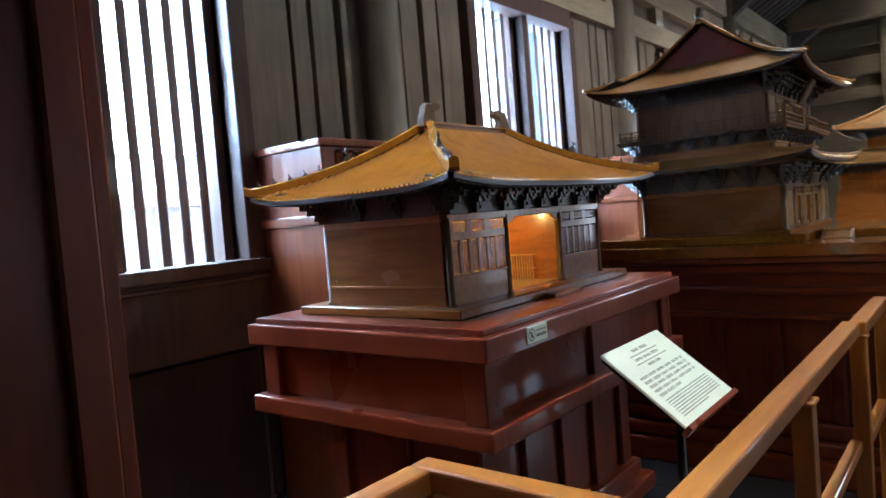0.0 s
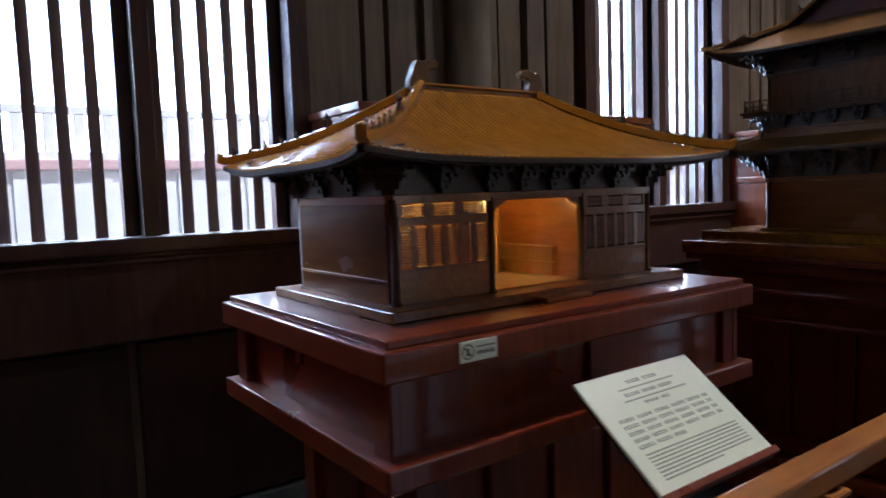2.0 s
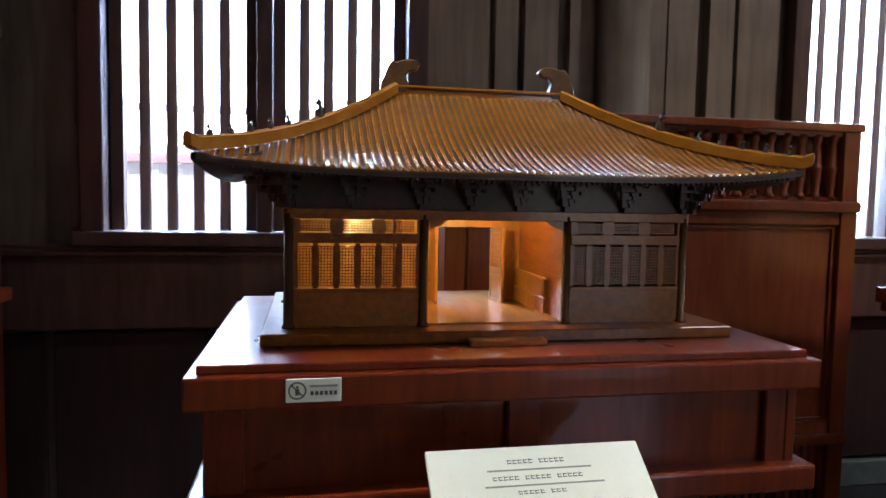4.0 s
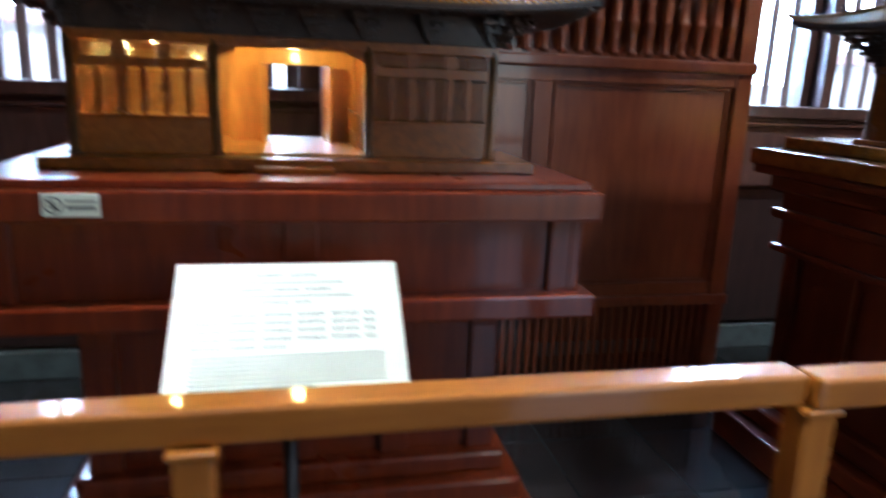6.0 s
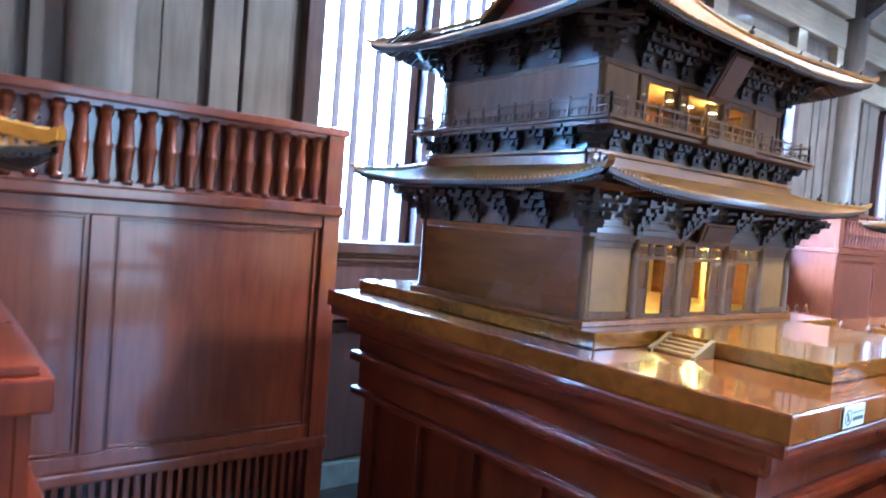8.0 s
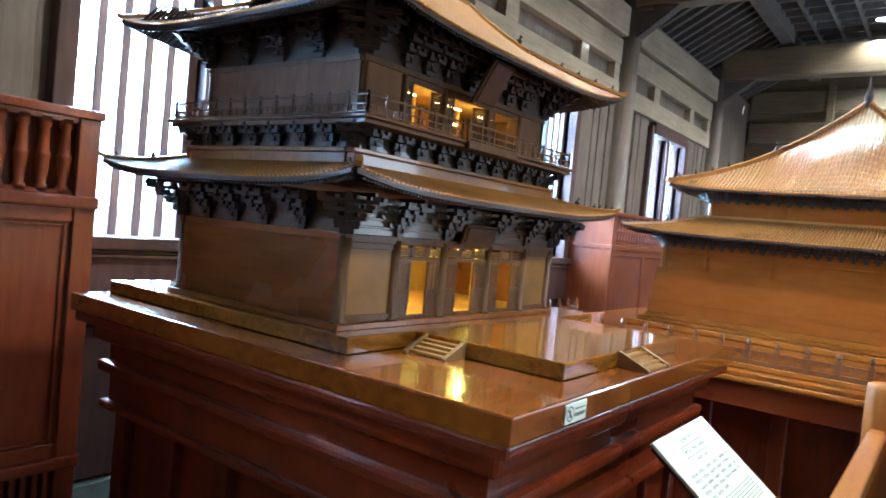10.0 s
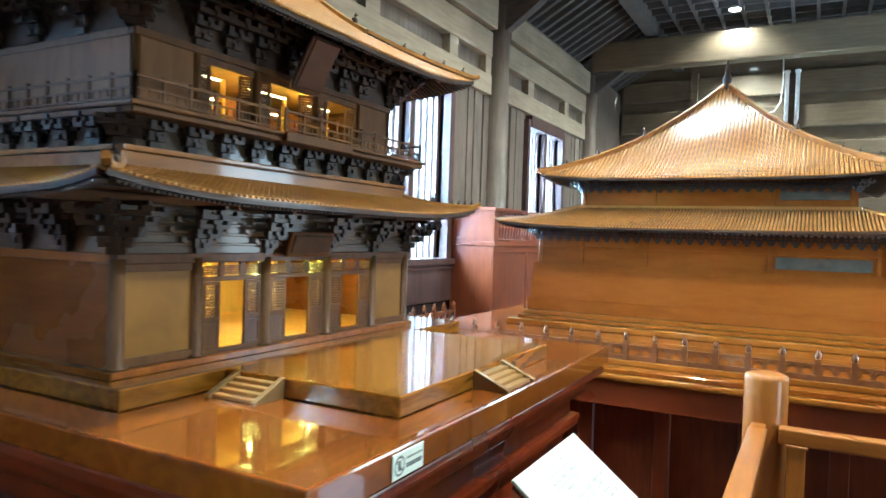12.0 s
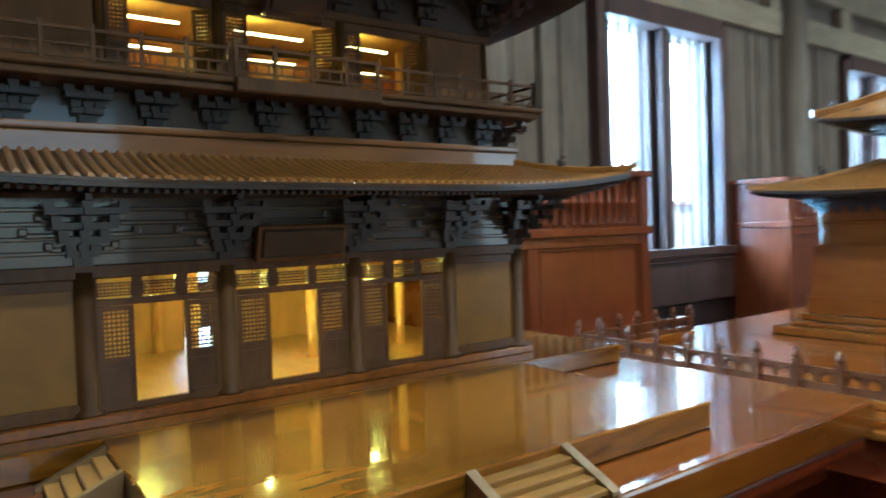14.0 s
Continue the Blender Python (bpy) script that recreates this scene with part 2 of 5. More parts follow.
def piece(name, data, m, parent):
    ob = new(name, data)
    under(ob, parent)
    ob.matrix_basis = m
    return ob


def structure(name, bm, mat, label, category):
    return tagged(part(name, bm, mat, None), label, category, kind="structure")

# ---- the hall ----
NORTH, SOUTH, RIDGE = 16.5, -4.0, 5.15
floor = structure("floor", block(-0.3, EAST + 0.2, SOUTH, NORTH, -0.12, -0.006), GROUT, "dark polished slate floor of the hall", "floor")
# west wall: built in solid strips round the window openings
strips, y = [], SOUTH
for pair in WINDOWS:
    for y0, y1 in pair:
        strips.append((-0.3, -0.06, y, y0, 0, 4.6))
        strips.append((-0.3, -0.06, y0, y1, 0, SILL - 0.03))
        strips.append((-0.3, -0.06, y0, y1, HEAD + 0.02, 4.6))
        y = y1
strips.append((-0.3, -0.06, y, NORTH, 0, 4.6))
wall_west = structure("wall_west", boxes(*strips), WALL_WOOD, "grey-brown timber boarded wall with slatted windows", "wall")


def boards(y0, y1, z0, z1, x=0.0):
    part("board", block(-0.06, x, y0, y1, z0, z1, 0.004, 1), WALL_WOOD, wall_west)


for k, (pair, c) in enumerate(zip(WINDOWS, COLUMNS[1:])):
    w0, w1 = pair[0][0], pair[1][1]
    before, nxt = COLUMNS[k], (WINDOWS[k + 1][0][0] if k + 1 < len(WINDOWS) else c + 1.05)
    # boards between the window and the columns on its two sides
    for a, b, up in ((w1 + 0.10, c - 0.26, 1), (c + 0.26, nxt - 0.10, -1)):
        width = b - a
        cuts = [0, 0.42, 0.455, 0.62, 0.66, 0.9] if up == 1 else [0, 0.243, 0.324, 0.528, 0.556, 0.889]
        for i in range(0, 6, 2):
            boards(a + width * cuts[i], a + width * cuts[i + 1], 1.42, 3.33)
    # lintel band, blind slots and upper beams of the bay
    lo, hi = before + 0.2, c - 0.2
    part("beam", block(-0.06, 0.05, lo, hi, 3.33, 3.56, 0.012), BEAM_WOOD, wall_west)
    part("beam", block(-0.06, 0.05, lo, hi, 3.77, 4.06, 0.012), BEAM_WOOD, wall_west)
    part("beam", block(-0.06, 0.11, lo, hi, 4.09, 4.44, 0.02), BEAM_WOOD, wall_west)
    span = hi - lo
    for a, b in ((0, 0.03), (0.235, 0.30), (0.69, 0.745), (0.955, 1)):
        part("block", block(-0.06, 0.035, lo + a * span, lo + b * span, 3.56, 3.77), BEAM_WOOD, wall_west)
    # sill, apron and lower panels; the panels carry their shade in the colour
    part("sill", block(-0.06, 0.075, w0 - 0.12, w1 + 0.12, SILL - 0.065, SILL, 0.01), FRAME_WOOD, wall_west)
    part("apron", block(-0.06, 0.03, lo, hi, 0.98, SILL - 0.067, 0.006, 1), FRAME_WOOD, wall_west)
    part("apron_rail", block(-0.06, 0.055, lo, hi, SILL - 0.11, SILL - 0.085, 0.006, 1), FRAME_WOOD, wall_west)
    for j in range(4):
        a = lo + j * span / 4
        part("panel", block(-0.06, -0.02, a + 0.02, a + span / 4 - 0.02, 0.16, 0.96, 0.006, 1), SHADED_PANEL, wall_west)
for c in COLUMNS[:-1] + [14.0]:
    bm = lathe(bmesh.new(), 0, 0, [(0.17, 0.0), (0.17, 0.1), (0.135, 0.13), (0.135, 4.42)], 28)
    col = structure("column", bm, WALL_WOOD, "round timber column half set into the wall", "column")
    col.location = (0.03, c, 0)
    part("board", block(-0.06, -0.01, c - 0.27, c + 0.27, 0.14, 3.33, 0.004, 1), WALL_WOOD, wall_west)
    under(part("capital", block(-0.06, 0.34, -0.09, 0.09, 4.42, 4.62, 0.02, m=pose(0, c, 0)), CEIL_WOOD, col), col)
structure("baseboard", block(-0.05, 0.012, SOUTH, NORTH, 0, 0.14, 0.006), SKIRT, "grey-green stone skirting along the wall foot", "skirting")

# windows: frame, upright slats, glass
bm = bmesh.new()
ends = [[bm.verts.new((-0.10 + 0.009 * math.sin(math.tau * (k + 0.5) / 12), 0.026 * math.cos(math.tau * (k + 0.5) / 12), z)) for k in range(12)] for z in (SILL, HEAD)]
for k in range(12):
    bm.faces.new((ends[0][k], ends[0][(k + 1) % 12], ends[1][(k + 1) % 12], ends[1][k])).smooth = True
slat = to_mesh("slat", bm, SLAT_WOOD)
for k, pair in enumerate(WINDOWS):
    w = thing(f"window_{k + 1}", (-0.08, pair[0][0], SILL), "timber window with upright slats against bright daylight", "window", kind="structure")
    w0, w1 = pair[0][0], pair[1][1]
    part("mullion", block(-0.14, 0.0, pair[0][1], pair[1][0], SILL, HEAD, 0.006), FRAME_WOOD, w)
    part("frame_side", block(-0.14, 0.03, w0 - 0.10, w0, SILL - 0.02, HEAD + 0.1, 0.008), FRAME_WOOD, w)
    part("frame_side", block(-0.14, 0.03, w1, w1 + 0.10, SILL - 0.02, HEAD + 0.1, 0.008), FRAME_WOOD, w)
    part("frame_head", block(-0.14, 0.045, w0, w1, HEAD, HEAD + 0.16, 0.008), FRAME_WOOD, w)
    for y0, y1 in pair:
        pane = part("pane", block(-0.165, -0.16, y0, y1, SILL, HEAD), GLASS, w)
        pane.visible_shadow = False
        part("stile", block(-0.16, -0.1, y0, y0 + 0.055, SILL, HEAD), FRAME_WOOD, w)
        part("stile", block(-0.16, -0.1, y1 - 0.055, y1, SILL, HEAD), FRAME_WOOD, w)
        for i in range(4):
            piece("slat", slat, Matrix.Translation((0, y0 + (y1 - y0) * (0.5 + (i - 1.5) * 0.181), 0)), w)

# outside the windows: a pale yard, a plastered building with a red roof edge, and the bright haze beyond
structure("ground", block(-60, -0.3, -40, 60, -0.5, -0.05), PAVING, "pale sunlit paving outside the windows", "paving")
yard = thing("building", (-7, 5, -0.05), "white plastered building with a red tiled roof edge", "building")
part("wall", block(-8, -7, -14, 26, -0.05, 2.05), PLASTER, yard)
part("roof_edge", block(-8.2, -6.8, -14, 26, 2.05, 2.18, 0.03), TILE_RED, yard)
for i in range(40):
    part("pilaster", block(-6.998, -6.94, -14 + i, -13.85 + i, -0.05, 2.05), PLASTER, yard)
rail_post = to_mesh("parapet_post", block(-0.06, 0.06, -0.06, 0.06, 0, 0.62, 0.01, 1), PLASTER)
for i in range(64):
    piece("parapet_post", rail_post, pose(-7.2, -7.9 + i * 0.36, 2.18), yard)
part("parapet_rail", block(-7.28, -7.12, -8, 15.2, 2.80, 2.90, 0.01), PLASTER, yard)
part("parapet_base", block(-7.28, -7.12, -8, 15.2, 2.18, 2.30, 0.01), PLASTER, yard)
HAZE = glow("bright_haze", (0.93, 0.97, 1.0), 12.0)
structure("backdrop", block(-60.5, -60, -80, 100, -1, 60), HAZE, "bright hazy sky beyond the yard", "sky")

# other walls, plain; the east side is unseen, its doorways let in daylight and added fill
strips, y = [], SOUTH
for c in DOORS:
    strips += [(EAST, EAST + 0.2, y, c - 0.7, 0, 5.2), (EAST, EAST + 0.2, c - 0.7, c + 0.7, 2.8, 5.2)]
    y = c + 0.7
strips.append((EAST, EAST + 0.2, y, NORTH, 0, 5.2))
structure("wall_east", boxes(*strips), WALL_WOOD, "timber wall out of view, with open doorways for daylight and added fill", "wall")
# out of view; added to keep high sun and sky out of the doorways
structure("eaves", block(EAST + 0.2, EAST + 2.6, SOUTH, NORTH, 3.2, 3.3), CEIL_WOOD, "unseen timber eaves added to shade the doorways", "eaves")
structure("wall_south", block(-0.3, EAST + 0.2, SOUTH - 0.2, SOUTH, 0, 5.2), WALL_WOOD, "plain timber end wall", "wall")
wall_north = structure("wall_north", block(-0.3, EAST + 0.2, NORTH, NORTH + 0.2, 0, 5.2), CROSS_WOOD, "timber end wall with broad tie beams", "wall")
for z0, z1 in ((3.3, 3.55), (3.8, 4.2), (4.4, 4.8)):
    part("tie_beam", block(0.0, EAST, NORTH - 0.12, NORTH - 0.003, z0, z1, 0.02), CROSS_WOOD, wall_north)
for x in (1.3, 5.6):
    part("post", block(x, x + 0.12, NORTH - 0.16, NORTH - 0.003, 0, 4.9, 0.01), CROSS_WOOD, wall_north)
for x in (2.93, 3.1):
    part("pipe", lathe(bmesh.new(), x, NORTH - 0.2, [(0.035, 0.0), (0.035, 4.75), (0.05, 4.76), (0.05, 4.8)], 12), CABLE, wall_north)
hang = [(2.86, NORTH - 0.22, 5.05), (2.87, NORTH - 0.24, 4.6), (2.84, NORTH - 0.24, 4.25), (2.74, NORTH - 0.24, 4.08), (2.55, NORTH - 0.24, 4.04)]
curve = bpy.data.curves.new("cable", "CURVE")
curve.dimensions, curve.bevel_depth = "3D", 0.012
spline = curve.splines.new("POLY")
spline.points.add(len(hang) - 1)
for point, place in zip(spline.points, hang):
    point.co = (*place, 1)
curve.materials.append(CABLE)
under(tagged(new("cable", curve), "pale hanging cable"), wall_north)

# ceiling: rafters rising from the wall, then a flat lattice
bm = bmesh.new()
box(bm, 1.05, EAST + 0.2, SOUTH, NORTH, 5.32, 5.42)
for i in range(18):
    x = 1.05 + i * 0.33
    box(bm, x, x + 0.045, SOUTH, NORTH, RIDGE, 5.32)
for i in range(62):
    y = SOUTH + i * 0.33
    box(bm, 1.05, EAST + 0.2, y, y + 0.045, RIDGE + 0.004, 5.32)
slope = Matrix.Translation((-0.3, 0, 4.55)) @ Matrix.Rotation(radians(-30), 4, "Y")
box(bm, 0, 1.75, SOUTH, NORTH, 0.09, 0.14, slope)
for i in range(82):
    y = SOUTH + 0.05 + i * 0.25
    box(bm, 0.02, 1.7, y, y + 0.075, 0.0, 0.09, slope)
box(bm, 0.95, 1.13, SOUTH, NORTH, 4.98, 5.2)
ceiling = structure("ceiling", bm, CEIL_WOOD, "dark timber ceiling of rafters and square lattice", "ceiling")
for c in COLUMNS:
    b = structure("crossbeam", block(0.1, EAST, c - 0.13, c + 0.13, 4.46, 4.93, 0.03), CROSS_WOOD, "massive varnished timber tie beam across the hall", "beam")
    part("bracket", prism([(0.1, 4.12), (0.16, 4.12), (0.5, 4.36), (0.62, 4.455), (0.1, 4.455)], "y", c - 0.07, c + 0.07), CEIL_WOOD, b)
for y in (1.0, 4.6, 6.1, 8.4, 9.86, 12.3, 13.62, 15.6):
    for x, watts, cone in ((2.3, {1.0: 350, 4.6: 190, 6.1: 95, 9.86: 60, 13.62: 70}.get(y, 150), {1.0: 60, 4.6: 140}.get(y, 140)), (5.2, {1.0: 70, 4.6: 170, 6.1: 90, 9.86: 60, 13.62: 60}.get(y, 120), {1.0: 82, 4.6: 112}.get(y, 130))):
        d = thing("downlight", (x, y, RIDGE), "round recessed ceiling lamp, switched on", "lamp", "ceiling lamps")
        part("ring", lathe(bmesh.new(), x, y, [(0.10, RIDGE - 0.012), (0.10, RIDGE + 0.02)], 20), METAL, d)
        part("bulb", lathe(bmesh.new(), x, y, [(0.078, RIDGE - 0.02), (0.08, RIDGE - 0.013)], 20), LAMP_GLOW, d)
        point_lamp("ceiling_lamp", (x, y, RIDGE - 0.05), watts, (1.0, 0.90, 0.72), 0.06, cone)

# ---- pedestals, cabinets, rails, signs ----
def label_plate(x, y0, z0, tilt=0.0):
    """The small white no-climbing plate on a pedestal's edge."""
    p = thing("notice_plate", (x, y0, z0), "small white notice with a crossed-out climbing figure", "notice", "no-climbing notices")
    part("plate", block(x + 0.001, x + 0.004, y0, y0 + 0.107, z0, z0 + 0.047, 0.001, 1), PAPER, p)
    bm = bmesh.new()
    n, c = 24, (y0 + 0.022, z0 + 0.0235)
    for i in range(n):
        a0, a1 = i * math.tau / n, (i + 1) * math.tau / n
        vs = [bm.verts.new((x + 0.0047, c[0] + r * math.cos(a), c[1] + r * math.sin(a))) for r, a in ((0.0145, a0), (0.0145, a1), (0.0175, a1), (0.0175, a0))]
        bm.faces.new(vs)
    box(bm, x + 0.004, x + 0.0048, -0.0145, 0.0145, -0.0014, 0.0014, Matrix.Translation((0, *c)) @ Matrix.Rotation(radians(-45), 4, "X"))
    box(bm, x + 0.004, x + 0.0046, -0.004, 0.004, -0.009, 0.004, Matrix.Translation((0, *c)))
    box(bm, x + 0.004, x + 0.0046, -0.0025, 0.0025, 0.005, 0.009, Matrix.Translation((0, *c)))
    part("pictogram", bm, INK, p, "dark crossed-out figure")
    part("text_line", block(x + 0.004, x + 0.0046, y0 + 0.046, y0 + 0.10, z0 + 0.030, z0 + 0.034), PALE_INK, p)
    for i in range(6):
        part("character", block(x + 0.004, x + 0.0046, y0 + 0.047 + i * 0.009, y0 + 0.0535 + i * 0.009, z0 + 0.014, z0 + 0.022), INK, p)
    return p


def panel_row(ped, axis, fixed, a0, a1, z0, z1, n, depth, mat):
    """Raised stiles and sunk panels along one side of a pedestal."""
    stile = 0.075
    step = (a1 - a0 - stile) / n
    for i in range(n + 1):
        s0 = a0 + i * step
        args = (fixed, fixed + depth, s0, s0 + stile) if axis == "x" else (s0, s0 + stile, fixed, fixed + depth)
        part("stile", block(min(args[0], args[1]), max(args[0], args[1]), min(args[2], args[3]), max(args[2], args[3]), z0, z1, 0.004, 1), mat, ped)


def pedestal_small(x0, x1, y0, y1, top):
    p = thing("pedestal", ((x0 + x1) / 2, (y0 + y1) / 2, 0), "polished dark red mahogany pedestal with stepped mouldings", "pedestal")
    part("top_step", block(x0 + 0.022, x1 - 0.022, y0 + 0.022, y1 - 0.022, top, top + 0.019, 0.004), MAHOGANY, p)
    part("top", block(x0, x1, y0, y1, top - 0.068, top, 0.006), MAHOGANY, p)
    part("body", block(x0 + 0.06, x1 - 0.056, y0 + 0.06, y1 - 0.06, 0.995, top - 0.066), MAHOGANY, p)
    for axis, f, d, a0, a1, n in (("x", x1 - 0.06, 0.022, y0 + 0.035, y1 - 0.035, 2), ("y", y0 + 0.06, -0.028, x0 + 0.035, x1 - 0.035, 1), ("y", y1 - 0.06, 0.028, x0 + 0.035, x1 - 0.035, 1)):
        panel_row(p, axis, f, a0, a1, 0.99, top - 0.067, n, d, MAHOGANY_UP)
    part("ledge", block(x0, x1, y0, y1, 0.938, 0.996, 0.007), MAHOGANY, p)
    part("lower_body", block(x0 + 0.2, x1 - 0.2, y0 + 0.2, y1 - 0.2, 0.16, 0.94), MAHOGANY_UP, p)
    for axis, f, d, a0, a1, n in (("x", x1 - 0.2, 0.022, y0 + 0.18, y1 - 0.18, 4), ("y", y0 + 0.2, -0.022, x0 + 0.18, x1 - 0.18, 2), ("y", y1 - 0.2, 0.022, x0 + 0.18, x1 - 0.18, 2)):
        panel_row(p, axis, f, a0, a1, 0.5, 0.94, n, d, MAHOGANY_UP)
    part("moulding", block(x0 + 0.15, x1 - 0.15, y0 + 0.15, y1 - 0.15, 0.45, 0.51, 0.012), MAHOGANY, p)
    part("moulding", block(x0 + 0.11, x1 - 0.11, y0 + 0.11, y1 - 0.11, 0.38, 0.45, 0.014), MAHOGANY, p)
    part("plinth", block(x0 - 0.01, x1 + 0.01, y0 - 0.01, y1 + 0.05, 0.0, 0.17, 0.035, 4), MAHOGANY, p)
    return p


def pedestal_large(x0, x1, y0, y1, top, label, deck):
    p = thing("pedestal", ((x0 + x1) / 2, (y0 + y1) / 2, 0), label, "pedestal")
    part("top", block(x0, x1, y0, y1, top - 0.064, top, 0.006), deck, p)
    part("moulding", block(x0 + 0.012, x1 - 0.012, y0 + 0.012, y1 - 0.012, top - 0.10, top - 0.063, 0.012), MAHOGANY, p)
    part("moulding", block(x0 + 0.06, x1 - 0.06, y0 + 0.06, y1 - 0.06, top - 0.165, top - 0.099, 0.022, 3), MAHOGANY, p)
    part("neck", block(x0 + 0.105, x1 - 0.105, y0 + 0.105, y1 - 0.105, top - 0.235, top - 0.164), MAHOGANY, p)
    part("moulding", block(x0 + 0.075, x1 - 0.075, y0 + 0.075, y1 - 0.075, top - 0.275, top - 0.234, 0.014), MAHOGANY, p)
    part("frieze", block(x0 + 0.11, x1 - 0.11, y0 + 0.11, y1 - 0.11, top - 0.38, top - 0.274), MAHOGANY, p)
    part("moulding", block(x0 + 0.085, x1 - 0.085, y0 + 0.085, y1 - 0.085, top - 0.41, top - 0.379, 0.012), MAHOGANY, p)
    part("body", block(x0 + 0.16, x1 - 0.16, y0 + 0.16, y1 - 0.16, 0.14, top - 0.40), MAHOGANY_UP, p)
    for axis, f, d, a0, a1, n in (("x", x1 - 0.16, 0.03, y0 + 0.13, y1 - 0.13, 5), ("y", y0 + 0.16, -0.03, x0 + 0.13, x1 - 0.13, 5), ("y", y1 - 0.16, 0.03, x0 + 0.13, x1 - 0.13, 5)):
        panel_row(p, axis, f, a0, a1, 0.3, top - 0.41, n, d, MAHOGANY_UP)
    part("moulding", block(x0 + 0.10, x1 - 0.10, y0 + 0.10, y1 - 0.10, 0.21, 0.30, 0.025, 3), MAHOGANY, p)
    part("moulding", block(x0 + 0.05, x1 - 0.05, y0 + 0.05, y1 - 0.05, 0.13, 0.21, 0.02, 3), MAHOGANY, p)
    part("plinth", block(x0, x1, y0, y1, 0.0, 0.13, 0.012), MAHOGANY, p)
    return p


pedestal_small(0.954, 1.964, 1.0, 2.38, 1.2415)
pedestal_large(0.925, 2.787, 3.498, 5.18, 1.272, "large polished mahogany pedestal with heavy mouldings and panels", TEAK_TOP)
p = thing("pedestal", (2.88, 7.85, 0), "broad polished mahogany pedestal under the double-roofed pavilion", "pedestal")
part("top", block(1.35, 4.4, 5.60, 10.15, 1.093, 1.115, 0.005), TEAK_TOP, p)
part("moulding", block(1.36, 4.39, 5.575, 10.16, 1.068, 1.0925, 0.008), TEAK, p)
part("apron", block(1.37, 4.38, 5.60, 10.15, 0.955, 1.0675, 0.006), MAHOGANY, p)
part("body", block(1.5, 4.25, 5.80, 10.0, 0.13, 0.9545), MAHOGANY_UP, p)
for i in range(9):
    part("stile", block(1.5 + i * 0.335, 1.57 + i * 0.335, 5.77, 5.80, 0.13, 0.9545, 0.004, 1), MAHOGANY_UP, p)
    part("stile", block(1.47, 1.50, 5.80 + i * 0.5, 5.87 + i * 0.5, 0.13, 0.9545, 0.004, 1), MAHOGANY_UP, p)
part("plinth", block(1.4, 4.35, 5.68, 10.1, 0.0, 0.13, 0.012), MAHOGANY, p)
label_plate(1.964, 1.192, 1.189)
label_plate(2.787, 3.725, 1.216)

# spindle for the cabinet galleries
spin = bmesh.new()
lathe(spin, 0, 0, [(0.014, 0), (0.014, 0.02), (0.009, 0.03), (0.013, 0.09), (0.014, 0.13), (0.016, 0.14), (0.016, 0.152), (0.013, 0.16), (0.011, 0.21), (0.009, 0.255), (0.014, 0.265), (0.014, 0.30)], 8)
SPINDLE = to_mesh("spindle", spin, CHERRY)
SLAT = to_mesh("slat", block(-0.009, 0.009, -0.011, 0.011, 0.0, 0.335), CHERRY)


